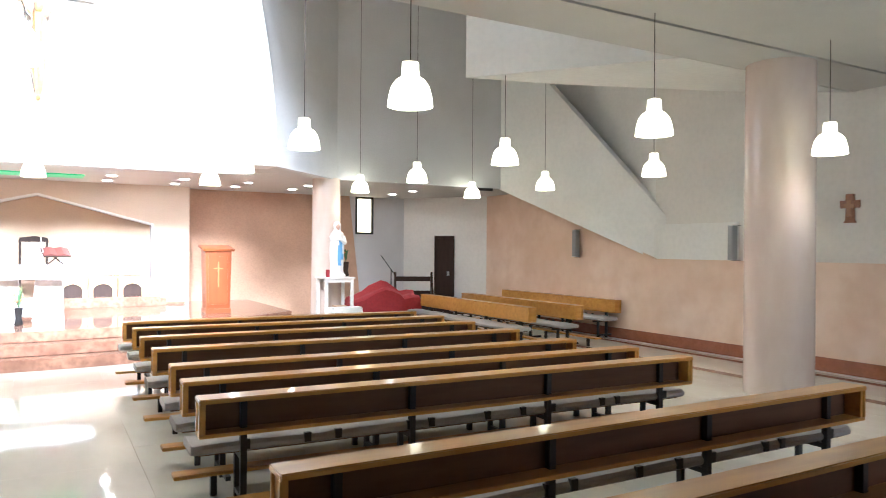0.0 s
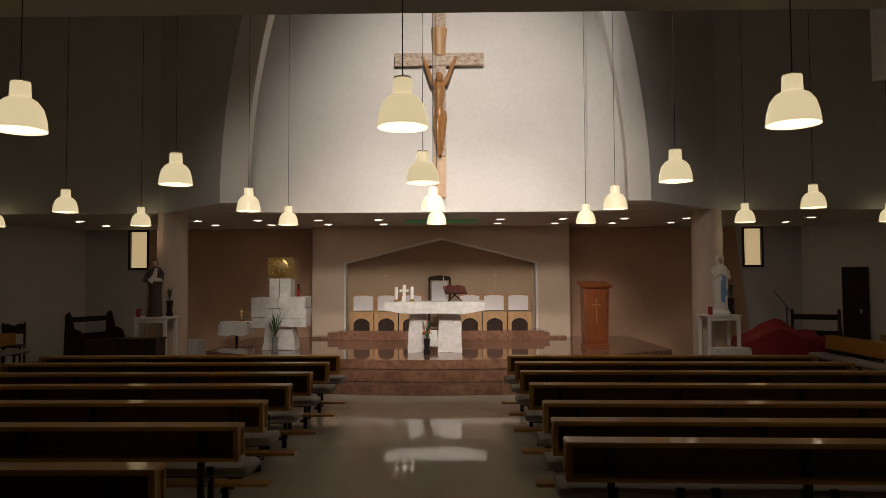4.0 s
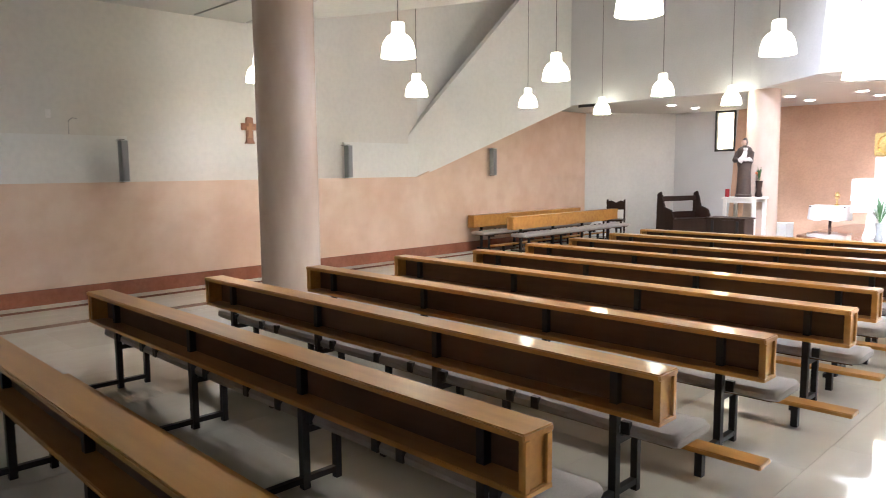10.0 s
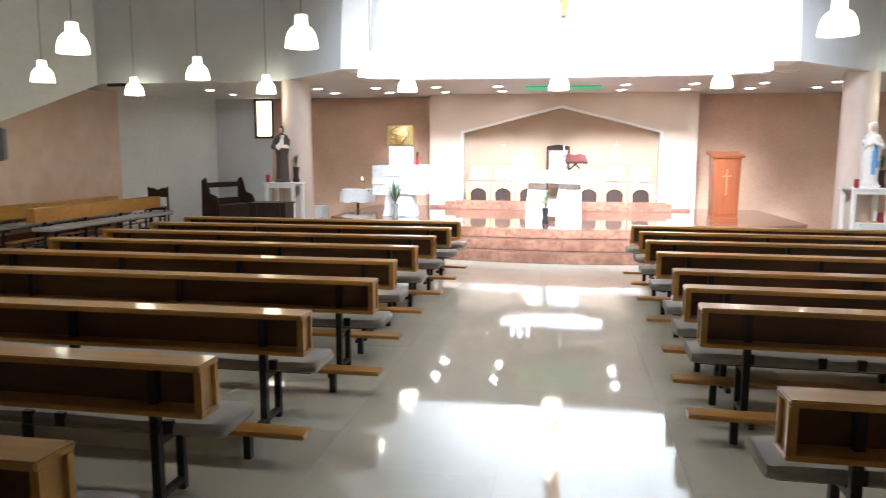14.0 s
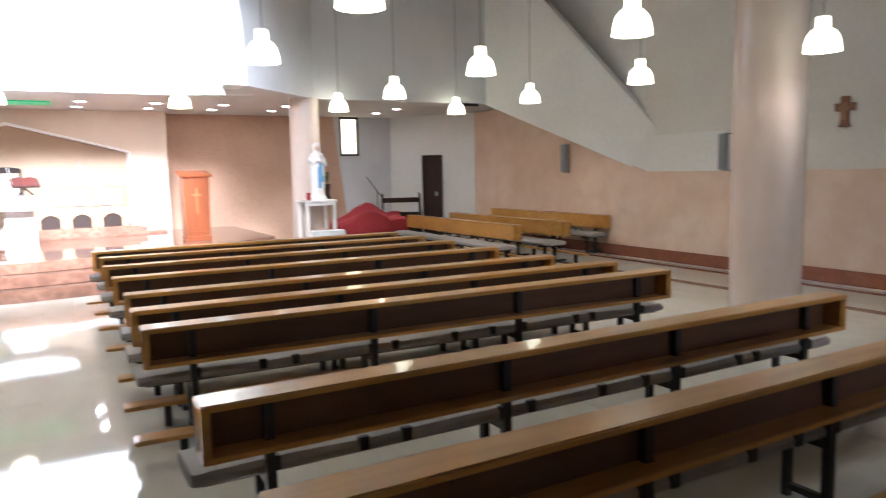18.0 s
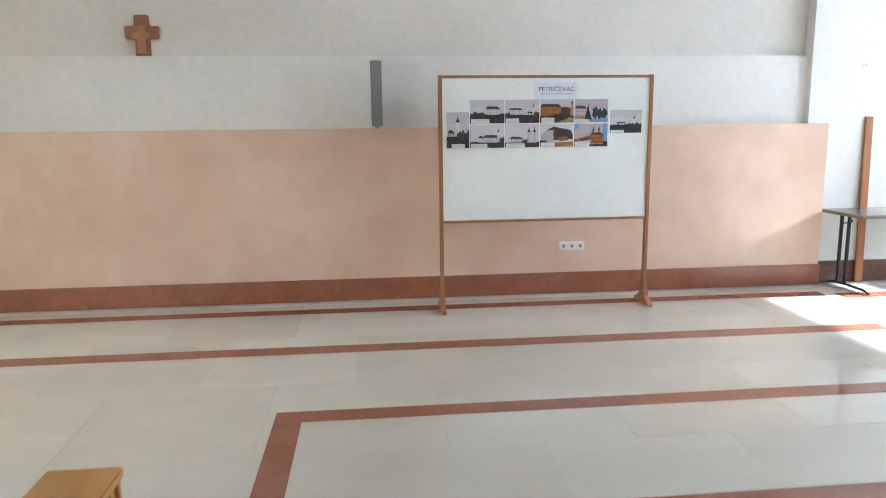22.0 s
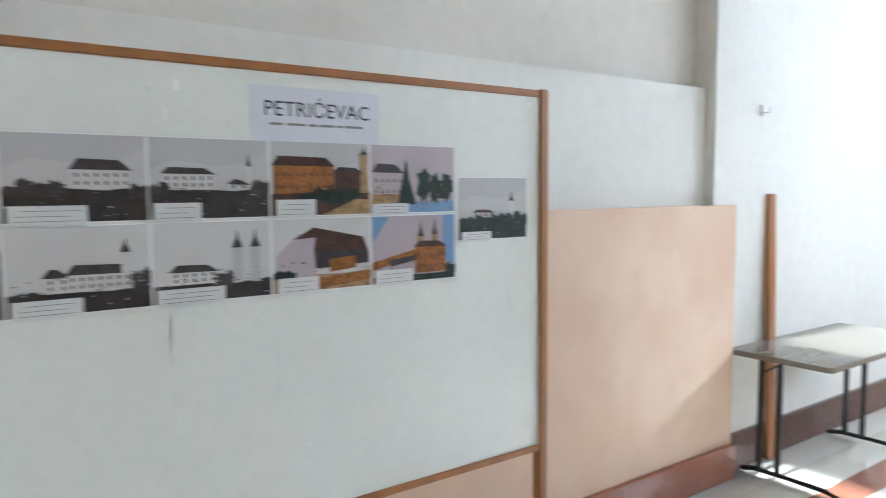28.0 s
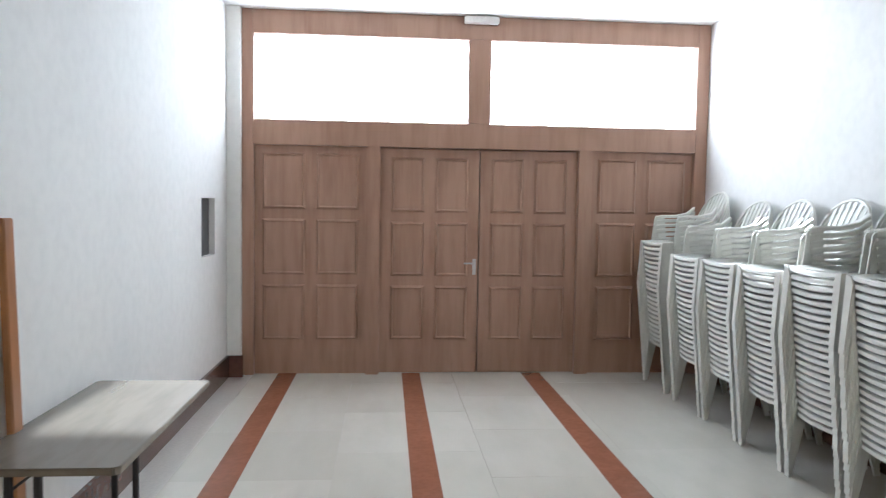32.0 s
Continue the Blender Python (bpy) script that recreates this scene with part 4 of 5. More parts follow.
def madonna(bm):
    solid(bm, [(0.15, 0), (0.15, 0.035), (0.13, 0.05), (0.12, 0.09)], 28)
    solid(bm, [(0.115, 0.08), (0.12, 0.14), (0.122, 0.2), (0.124, 0.3), (0.13, 0.4), (0.132, 0.48), (0.13, 0.55), (0.125, 0.61), (0.122, 0.66), (0.12, 0.71), (0.115, 0.76), (0.07, 0.80), (0.062, 0.84), (0.072, 0.9), (0.06, 0.95), (0.02, 0.975)], 32, squash=(1.0, 0.8))
    for s in (-1, 1):
        tube(bm, [(s * 0.11, 0, 0.7), (s * 0.12, -0.06, 0.6), (s * 0.015, -0.125, 0.66), (0, -0.125, 0.72)], [0.045, 0.045, 0.025, 0.012], 10)
    bmesh.ops.create_uvsphere(bm, u_segments=14, v_segments=10, radius=0.048, matrix=pose(0, -0.04, 0.875) @ Matrix.Diagonal((0.85, 0.9, 1.15, 1)))
    # hanging folds in the mantle
    for v in bm.verts:
        if 0.1 < v.co.z < 0.7:
            k = 1 + 0.07 * math.sin(9 * math.atan2(v.co.y, v.co.x) + 3 * v.co.z)
            v.co.x, v.co.y = v.co.x * k * 0.95, v.co.y * k


statue("statue", "white and blue painted statue of a veiled woman", 4.635, 11.85, 1.10,
       lambda c: 2 if (c.y < -0.055 and abs(c.x) < 0.05 and 0.82 < c.z < 0.93) else 1 if (c.y < -0.04 and abs(c.x - 0.03) < 0.03 + 0.075 * max(0, 0.66 - c.z) and 0.2 + 1.2 * abs(c.x - 0.01) < c.z < 0.66) else 0, [STATW, BLUE, SKIN], madonna)


def monk(bm):
    solid(bm, [(0.15, 0), (0.15, 0.04), (0.12, 0.05)], 28)
    solid(bm, [(0.135, 0.045), (0.125, 0.2), (0.115, 0.45), (0.14, 0.62), (0.15, 0.72), (0.12, 0.79), (0.06, 0.82)], 32, squash=(1.05, 0.8))
    bmesh.ops.create_uvsphere(bm, u_segments=16, v_segments=12, radius=0.062, matrix=pose(0, -0.015, 0.885) @ Matrix.Diagonal((0.88, 0.95, 1.15, 1)))
    for s in (-1, 1):
        tube(bm, [(s * 0.13, 0, 0.72), (s * 0.15, -0.06, 0.6), (s * 0.03, -0.14, 0.6)], [0.05, 0.055, 0.03], 10)
    tube(bm, [(-0.02, -0.15, 0.58), (0.06, -0.14, 0.66), (0.07, -0.13, 0.74)], [0.05, 0.05, 0.035], 10)
    bmesh.ops.create_uvsphere(bm, u_segments=12, v_segments=8, radius=0.04, matrix=pose(0.075, -0.13, 0.78))
    for v in bm.verts:
        v.co.x *= 0.84


statue("statue", "brown-robed painted statue of a friar carrying a white bundle", -4.66, 11.85, 1.10,
       lambda c: 2 if (c.z > 0.83 and c.y < -0.03 and c.z < 0.92) else 1 if (c.y < -0.115 and abs(c.x - 0.03) < 0.075 and 0.55 < c.z < 0.8) else 0, [STATB, STATW, SKIN], monk)

for x, y in ((4.42, 11.72), (-4.87, 11.72)):
    c = thing("votive_candle", "red glass votive candle on the pedestal", "candle", pose(x, y, 1.101), "votive candles")
    bm = B()
    solid(bm, [(0.03, 0), (0.035, 0.02), (0.035, 0.12), (0.03, 0.13)], 14)
    part("glass", bm, REDC, c, smooth=True)
bouquet("flower_vase", "small dried bouquet beside the statue", 4.85, 11.97, 1.101, 0.25, 3, 0.07, DARKW)
bouquet("flower_vase", "small dried bouquet beside the friar statue", -4.46, 11.97, 1.101, 0.25, 3, 0.07, DARKW)
b = thing("wooden_box", "small light wooden box on the pedestal shelf", "box", pose(4.7, 11.88, 0.401))
part("body", boxes((-0.1, 0.1, -0.08, 0.08, 0, 0.17)), LIGHTW, b, bevel=0.004)
part("lid", boxes((-0.105, 0.105, -0.085, 0.085, 0.17, 0.19)), LIGHTW, b, bevel=0.004)


def table_cloth(x, y, w, d, h, drop, base):
    t = thing("tablecloth", "white cloth hanging in folds over a small table", "tablecloth", pose(x, y, h))
    bm = B()
    n = 64
    top, low = [], []
    for i in range(n):
        a = 2 * math.pi * i / n
        k = 1 / max(abs(math.cos(a)), abs(math.sin(a)))
        px, py = min(k, 1.25) * math.cos(a), min(k, 1.25) * math.sin(a)
        f = 1.03 + 0.05 * math.sin(9 * a)
        top.append(bm.verts.new((px * w / 2, py * d / 2, 0)))
        low.append(bm.verts.new((px * w / 2 * f, py * d / 2 * f, -drop + 0.015 * math.sin(7 * a))))
    for i in range(n):
        bm.faces.new((top[i], top[(i + 1) % n], low[(i + 1) % n], low[i]))
    bm.faces.new(top)
    part("cloth", bm, CLOTH, t, smooth=True)
    if base:
        s = thing("side_table", "small dark side table under a white cloth", "table", pose(x, y, 0))
        part("top", boxes((-w / 2 + 0.02, w / 2 - 0.02, -d / 2 + 0.02, d / 2 - 0.02, h - 0.03, h - 0.004)), DARKW, s)
        bm = B()
        solid(bm, [(0.16, 0), (0.16, 0.03), (0.03, 0.06), (0.025, h - 0.03)], 16)
        part("pedestal", bm, DARKW, s, smooth=True)
    return t


table_cloth(-4.2, 14.8, 0.66, 0.5, 0.85, 0.27, True)
table_cloth(4.62, 11.42, 0.56, 0.28, 0.6, 0.17, True)
c = thing("monstrance", "small gilded figure on the cloth-covered table", "ornament", pose(-4.1, 14.8, 0.842))
bm = B()
solid(bm, [(0.06, 0), (0.06, 0.02), (0.015, 0.04), (0.015, 0.12), (0.04, 0.15), (0.05, 0.2), (0.03, 0.25), (0.01, 0.27)], 16)
part("body", bm, GOLD, c, smooth=True)
t = thing("stone_block", "low grey stone block on the chapel floor", "block", pose(-4.95, 14.3, 0))
part("block", rough_block(-0.2, 0.2, -0.2, 0.2, 0, 0.52, 77, 0.008), GREYP, t)
t = thing("wooden_chest", "dark brown wooden chest with iron straps", "chest", pose(-4.66, 11.36, 0))
part("body", boxes((-0.31, 0.31, -0.19, 0.19, 0, 0.76)), DARKW, t, bevel=0.008)
part("lid", boxes((-0.33, 0.33, -0.21, 0.21, 0.76, 0.79)), DARKW, t, bevel=0.008)
for x in (-0.2, 0.2):
    part("strap", boxes((x - 0.02, x + 0.02, -0.198, -0.19, 0.05, 0.74)), STEEL, t)


def old_bench(x, y, a, w, label, back=0.835):
    t = thing("wooden_bench", label, "bench", pose(x, y, 0, 0, 0, a))
    side = [(-0.28, 0), (0.25, 0), (0.22, 1.0), (0.12, 1.06), (0.06, 0.92), (0.0, 0.72), (-0.2, 0.66), (-0.28, 0.5)]
    for s in (-w / 2, w / 2 - 0.05):
        bm = B()
        prism(bm, side, "x", s, s + 0.05)
        part("end_panel", bm, DARKW, t, bevel=0.006)
    part("seat", boxes((-w / 2 + 0.05, w / 2 - 0.05, -0.26, 0.16, 0.42, 0.46)), DARKW, t)
    part("apron", boxes((-w / 2 + 0.05, w / 2 - 0.05, -0.25, -0.22, 0.02, 0.42)), DARKW, t)
    part("backrest", boxes((-w / 2 + 0.05, w / 2 - 0.05, 0.14, 0.17, 0.46, back)), DARKW, t)
    part("top_rail", boxes((-w / 2 + 0.05, w / 2 - 0.05, 0.13, 0.18, 0.84, 0.95)), DARKW, t)
    return t


old_bench(-7.35, 15.2, 72, 1.15, "dark stained wooden bench with high side panels and an open back", 0.6)
old_bench(7.62, 14.7, -24, 0.9, "dark stained wooden bench with an open back", 0.62)
sofa = thing("covered_armchair", "armchair draped with a bright red cloth", "armchair", pose(6.15, 13.2, 0, 0, 0, -12))
CREST = [(-0.74, 0.48), (-0.68, 0.56), (-0.52, 0.60), (-0.38, 0.66), (-0.24, 0.76), (-0.02, 0.84), (0.14, 0.82), (0.28, 0.72), (0.38, 0.64), (0.54, 0.68), (0.68, 0.66), (0.74, 0.5)]
bm = B()
lines = []
for y, k, drop in ((-0.34, 0.0, 0.0), (-0.35, 0.55, 0.0), (-0.33, 0.92, 0.0), (-0.26, 1.0, 0.02), (-0.05, 1.0, 0.06), (0.1, 1.0, 0.02), (0.2, 1.12, 0.0), (0.3, 1.1, 0.0), (0.36, 0.9, 0.0), (0.38, 0.0, 0.0)):
    line = []
    for n, (x, z) in enumerate(CREST):
        arch = 0.34 * max(0, 1 - ((x + 0.02) / 0.36) ** 2) if k == 0.0 and y < 0 else 0
        fold = 0.018 * math.sin(n * 2.4 + y * 9)
        line.append(bm.verts.new((x + fold, y + 0.6 * fold, max(arch, z * k - drop * (abs(x) < 0.3)) + (fold * 0.5 if k else 0))))
    lines.append(line)
for a, b in zip(lines, lines[1:]):
    for n in range(len(CREST) - 1):
        bm.faces.new((a[n], a[n + 1], b[n + 1], b[n]))
for n in (0, len(CREST) - 1):
    bm.faces.new([line[n] for line in lines])
part("drape", bm, REDC, sofa, smooth=True)
# dark block stands in for the shade in the hollow below the drape
part("seat_base", boxes((-0.6, 0.6, -0.24, 0.3, 0.0, 0.36)), DARKW, sofa, "dark block for the shaded hollow under the cloth", bevel=0.01)
t = thing("microphone_stand", "thin black microphone stand with a boom", "microphone stand", pose(6.9, 14.4, 0))
bm = B()
tube(bm, [(0, 0, 0), (0, 0, 1.15)], 0.012)
part("pole", bm, STEEL, t)
bm = B()
tube(bm, [(0.1, 0, 1.0), (-0.25, 0, 1.45)], 0.009)
part("boom", bm, STEEL, t)
bm = B()
solid(bm, [(0.13, 0), (0.13, 0.02), (0.02, 0.03)], 16)
part("foot", bm, STEEL, t)
# chapel door in the angled wall
d = thing("door_2", "narrow dark brown wooden door in the white chapel wall", "door", pose(8.63, 15.3, 0, 0, 0, 121), kind="structure")
part("leaf", boxes((-0.36, 0.06, -0.02, 0.05, 0, 1.86)), DARKW, d, bevel=0.004)
part("frame", boxes((-0.42, -0.36, -0.02, 0.07, 0, 1.92), (0.06, 0.1, -0.02, 0.07, 0, 1.92), (-0.36, 0.06, -0.02, 0.07, 1.86, 1.92)), DARKW, d)
part("handle", boxes((-0.31, -0.27, 0.05, 0.09, 0.95, 1.05)), CHROME, d)
c = thing("carved_chair", "dark carved chair behind the side pews", "chair", pose(-8.2, 13.7, 0, 0, 0, 20))
for sx in (-0.2, 0.17):
    part("leg", boxes((sx, sx + 0.035, -0.2, -0.165, 0, 0.44)), DARKW, c)
    part("back_post", boxes((sx, sx + 0.035, 0.165, 0.2, 0, 0.9)), DARKW, c)
part("seat", boxes((-0.21, 0.21, -0.21, 0.21, 0.44, 0.48)), DARKW, c)
bm = B()
prism(bm, [(-0.19, 0.68), (0.19, 0.68), (0.21, 0.85), (0.1, 0.88), (0, 0.83), (-0.1, 0.88), (-0.21, 0.85)], "y", 0.17, 0.195)
part("top_rail", bm, DARKW, c)

# ---- nave walls: loudspeakers, stations, sockets ----
def speaker(x, y, z):
    s = thing("wall_speaker", "slim grey column loudspeaker on the side wall", "loudspeaker", pose(x, y, z), "column loudspeakers")
    case = part("body", boxes((-0.06, 0.06, -0.045, 0.045, -0.262, 0.262)), GREYM, s, bevel=0.008)
    k = -1 if x > 0 else 1
    part("grille", boxes((*sorted((k * 0.06, k * 0.066)), -0.036, 0.036, -0.248, 0.248)), GRILLE, case)
    for z in (-0.262, 0.262):
        part("bracket", boxes((*sorted((k * 0.02, -k * 0.17)), -0.018, 0.018, *sorted((z, z * 1.035)))), STEEL, s)
        part("cap", boxes((-0.062, 0.062, -0.047, 0.047, *sorted((z - 0.006 * (1 if z > 0 else -1), z + 0.002 * (1 if z > 0 else -1))))), CHROME, case)
    return s


for y in (0.21, 3.78, 7.24, 10.85):
    speaker(9.2, y, 1.73)
for y in (3.68, 7.25, 10.83):
    speaker(-9.2, y, 1.73)


def station(x, y):
    s = thing("station_cross", "brown clay station cross on the side wall", "cross", pose(x, y, 1.99), "stations of the cross")
    k = -1 if x > 0 else 1
    pts = [(-0.09, 0), (0.09, 0), (0.06, 0.035), (0.055, 0.2), (0.13, 0.195), (0.135, 0.3), (0.06, 0.295), (0.055, 0.385), (-0.055, 0.385), (-0.06, 0.295), (-0.135, 0.3), (-0.13, 0.195), (-0.055, 0.2), (-0.06, 0.035)]
    bm = B()
    prism(bm, pts, "x", k * 0.045, 0)
    part("body", bm, CLAY, s, bevel=0.008)
    bm = B()
    prism(bm, [(p[0] * 0.5, 0.19 + (p[1] - 0.19) * 0.55) for p in pts], "x", k * 0.058, k * 0.045)
    part("relief", bm, FRAMEW, s)
    return s


for y in (2.07, 5.58):
    station(9.435, y)
station(-9.435, 5.6)
so = thing("power_socket", "white triple wall socket", "socket", pose(9.297, -1.47, 0.42))
plate = part("plate", boxes((-0.012, 0, -0.112, 0.112, -0.038, 0.038)), STATW, so, bevel=0.003)
for y in (-0.075, 0, 0.075):
    bm = B()
    solid(bm, [(0.030, 0), (0.029, 0.004)], 18, m=pose(-0.012, y, 0, 0, -90, 0))
    part("outlet", bm, STATW, plate)
    # raised grey disc, its colour replaces the shade of the well
    bm = B()
    solid(bm, [(0.016, 0), (0.015, 0.002)], 18, m=pose(-0.0155, y, 0, 0, -90, 0))
    part("well", bm, GREYM, plate, "grey disc with the shade of the socket well in its colour")
hk = thing("wall_hook", "small white hook on the vestibule wall", "hook", pose(9.36, -4.12, 1.97))
part("plate", boxes((-0.008, 0, -0.015, 0.015, -0.03, 0.03)), STATW, hk, bevel=0.002)
bm = B()
tube(bm, [(-0.006, 0, -0.01), (-0.04, 0, -0.015), (-0.045, 0, 0.01)], 0.005)
part("peg", bm, CHROME, hk)
for y0 in (3.12,):
    wi = thing("wire", "thin loose white wire hanging on the side wall", "wire", pose(-9.42, y0, 2.06), "loose wires")
    bm = B()
    tube(bm, [(0.006, 0, 0), (0.01, 0.0, 0.16), (0.03, 0.04, 0.2), (0.04, 0.09, 0.19)], 0.004, 6)
    part("strand", bm, GREYM, wi)
# black strips drawn where the gap beside the bulkhead lies in shade
for sx in (1, -1):
    structure("trim", boxes((*sorted((sx * 7.82, sx * 8.2)), 12.285, 12.3, 2.80, 2.856)), STEEL, "black strip for the shaded gap at the corner of the low ceiling", "trim")
so = thing("wall_sensor", "small white wall box", "sensor", pose(-9.435, 2.9, 2.3))
part("body", boxes((0, 0.03, -0.03, 0.03, -0.05, 0.05)), STATW, so, bevel=0.004)

# ---- photo board ----
bd = thing("notice_board", "white board in a brown wooden stand with photos pinned on", "notice board", pose(8.83, -1.116, 0))
W0, W1, Z0, Z1 = -0.84, 0.84, 0.72, 1.835
part("sheet", boxes((-0.008, 0.008, W0 + 0.01, W1 - 0.01, Z0, Z1)), BOARDW, bd)
for y in (W0 - 0.012, W1 - 0.012):
    part("post", boxes((-0.02, 0.02, y, y + 0.03, 0.05, Z1 + 0.02)), FRAMEW, bd, bevel=0.003)
    bm = B()
    prism(bm, [(-0.16, 0), (0.16, 0), (0.16, 0.025), (0.06, 0.08), (0.022, 0.2), (-0.022, 0.2), (-0.06, 0.08), (-0.16, 0.025)], "y", y - 0.004, y + 0.034)
    part("foot", bm, FRAMEW, bd, bevel=0.003)
for z in (Z0 - 0.012, Z1 - 0.005):
    part("rail", boxes((-0.014, 0.014, W0 + 0.018, W1 - 0.012, z, z + 0.022)), FRAMEW, bd, bevel=0.003)


def flat(parent, name, y0, y1, z0, z1, x, material, label=""):
    """A thin sheet on the nave side of the board."""
    return part(name, boxes((x - 0.001, x, y0, y1, z0, z1)), material, parent, label)


SOFT = ("grey_sky", "haze", "pale", "mauve_sky", "blue")
PH = [("grey_sky", (0.50, 0.50, 0.525)), ("haze", (0.555, 0.552, 0.57)), ("dark_ground", (0.055, 0.05, 0.052)), ("ochre", (0.42, 0.17, 0.05)), ("tree", (0.03, 0.05, 0.045)), ("roof", (0.10, 0.055, 0.045)), ("blue", (0.20, 0.33, 0.56)), ("pale", (0.62, 0.61, 0.62)), ("sand", (0.48, 0.32, 0.16)), ("grey_tree", (0.075, 0.072, 0.076)), ("slate", (0.075, 0.07, 0.075)), ("mauve_sky", (0.47, 0.41, 0.46))]
PM = {n: mat("photo_" + n, c, 0.28, grain=0.1 if n in SOFT else 0.75, scale=160, blotch=0.25 if n in SOFT else 0.7, blotch_scale=11 if n in SOFT else 34, dark=[v * 0.8 for v in c] if n in SOFT else [v * 0.35 for v in c]) for n, c in PH}


class Photo:
    """A print on the board; u runs from its edge towards the sanctuary, v from its lower edge, both 0 to 1."""
    def __init__(self, y1, z1, w, h, sky, ground, horizon, label):
        w, h = w - 0.006, h - 0.004
        self.p = thing("photo", label, "photo", pose(8.83, -1.116, 0), "photos on the board")
        self.y1, self.z0, self.w, self.h, self.x = y1, z1 - h, w, h, -0.0103
        flat(self.p, "white_edge", y1 - w - 0.002, y1 + 0.002, z1 - h - 0.002, z1 + 0.002, -0.0088, PAPER)
        self.area(sky, [(0, 0), (1, 0), (1, 1), (0, 1)], "sky")
        if sky == "grey_sky":
            self.area("haze", [(0, 0), (1, 0), (1, 0.86), (0.8, 0.7), (0.55, 0.66), (0.2, 0.72), (0, 0.62)], "haze")
        self.area(ground, [(0, 0), (1, 0), (1, horizon * 1.08), (0.7, horizon * 0.94), (0.4, horizon * 1.02), (0, horizon)], "ground")

    def area(self, m, pts, name="shape"):
        bm = B()
        prism(bm, [(self.y1 - u * self.w, self.z0 + v * self.h) for u, v in pts], "x", self.x, self.x + 0.0004)
        self.x -= 0.00025
        part(name, bm, PM[m], self.p)
        return self

    def house(self, u0, u1, v0, v1, wall, roof, slope=0.5, cut=0.08):
        """A long house: walls to v1, hipped roof above, a row of windows."""
        r = (v1 - v0) * slope
        self.area(wall, [(u0, v0), (u1, v0), (u1, v1), (u0, v1)], "house_wall")
        self.area(roof, [(u0 - 0.015, v1), (u1 + 0.015, v1 - 0.01), (u1 - cut, v1 + r), (u0 + cut * 0.6, v1 + r * 1.15)], "house_roof")
        bm = B()
        n = max(2, int((u1 - u0) / 0.065))
        for row in (0.2, 0.62):
            for i in range(n):
                u, v = u0 + (u1 - u0) * (i + 0.5) / n, v0 + (v1 - v0) * row
                a, b = self.y1 - u * self.w, self.z0 + v * self.h
                box(bm, self.x, self.x + 0.0004, a - 0.0028, a + 0.0028, b, b + 0.042 * self.h)
        self.x -= 0.00025
        tagged(part("window_dots", bm, PM["slate"], self.p), kind="stuff")
        return self

    def tower(self, u, v0, v1, w, wall, roof, spire=0.2):
        self.area(wall, [(u - w, v0), (u + w, v0), (u + w, v1), (u - w, v1)], "tower_wall")
        self.area(roof, [(u - w * 1.1, v1), (u + w * 1.1, v1), (u + w * 0.3, v1 + spire * 0.5), (u, v1 + spire), (u - w * 0.3, v1 + spire * 0.5)], "tower_roof")
        return self

    def trees(self, m, u0, u1, v0, v1, n, seed):
        """A ragged clump of crowns."""
        rnd = random.Random(seed)
        for i in range(n):
            u = u0 + (u1 - u0) * (i + 0.5) / n
            r, top = (u1 - u0) / n * rnd.uniform(0.6, 0.95), v1 - (v1 - v0) * rnd.uniform(0, 0.4)
            k = []
            for q in range(26):
                a = 2 * math.pi * q / 26
                w = rnd.uniform(0.62, 1.12)
                k.append((min(1, max(0, u + r * math.cos(a) * w)), min(1, max(0, (v0 + top) / 2 + (top - v0) / 2 * math.sin(a) * w))))
            self.area(m, k, "tree_crown")
        return self

    def speckle(self, tones, v0, v1, n, seed):
        """Small flecks of light and shade: windows, twigs, gravel."""
        rnd = random.Random(seed)
        for m in tones:
            bm = B()
            for i in range(n):
                a, b = self.y1 - rnd.uniform(0.02, 0.98) * self.w, self.z0 + rnd.uniform(v0, v1) * self.h
                s = rnd.uniform(0.001, 0.0035)
                bm.faces.new([bm.verts.new((self.x, a + s * rnd.uniform(0.6, 1.3) * math.cos(q), b + s * 0.7 * rnd.uniform(0.6, 1.3) * math.sin(q))) for q in (0.3, 1.5, 2.7, 4.2, 5.4)])
            self.x -= 0.00012
            tagged(part("mottling", bm, PM[m], self.p), kind="stuff")
        return self

    def caption(self, u0, u1, v1=0.19):
        y1, w = self.y1, self.w
        self.x -= 0.0008
        cap = flat(self.p, "caption", y1 - u1 * w, y1 - u0 * w, self.z0 - 0.006, self.z0 + v1 * self.h, self.x, CAPTION)
        for i, k in enumerate((0.72, 0.45, 0.2)):
            z = self.z0 - 0.006 + (v1 * self.h + 0.006) * k
            flat(cap, "caption_line", y1 - (u1 - 0.05 - 0.06 * (i % 2)) * w, y1 - (u0 + 0.04 + 0.05 * (i == 0)) * w, z, z + 0.0012, self.x - 0.0003, GRILLE)
        return self


C0, CW, T1, T2, PHH = 0.612, 0.2767, 1.667, 1.478, 0.184
Photo(0.797, 1.574, 0.184, 0.28, "grey_sky", "dark_ground", 0.33, "grey photo of a church tower with a low house").tower(0.5, 0.33, 0.72, 0.1, "pale", "slate", 0.18).house(0.06, 0.36, 0.33, 0.42, "pale", "slate", 0.9, 0.1).trees("grey_tree", 0.45, 1.0, 0.25, 0.55, 5, 1).speckle(("slate", "grey_sky", "dark_ground"), 0.04, 0.42, 20, 41).caption(0.22, 0.8, 0.12)
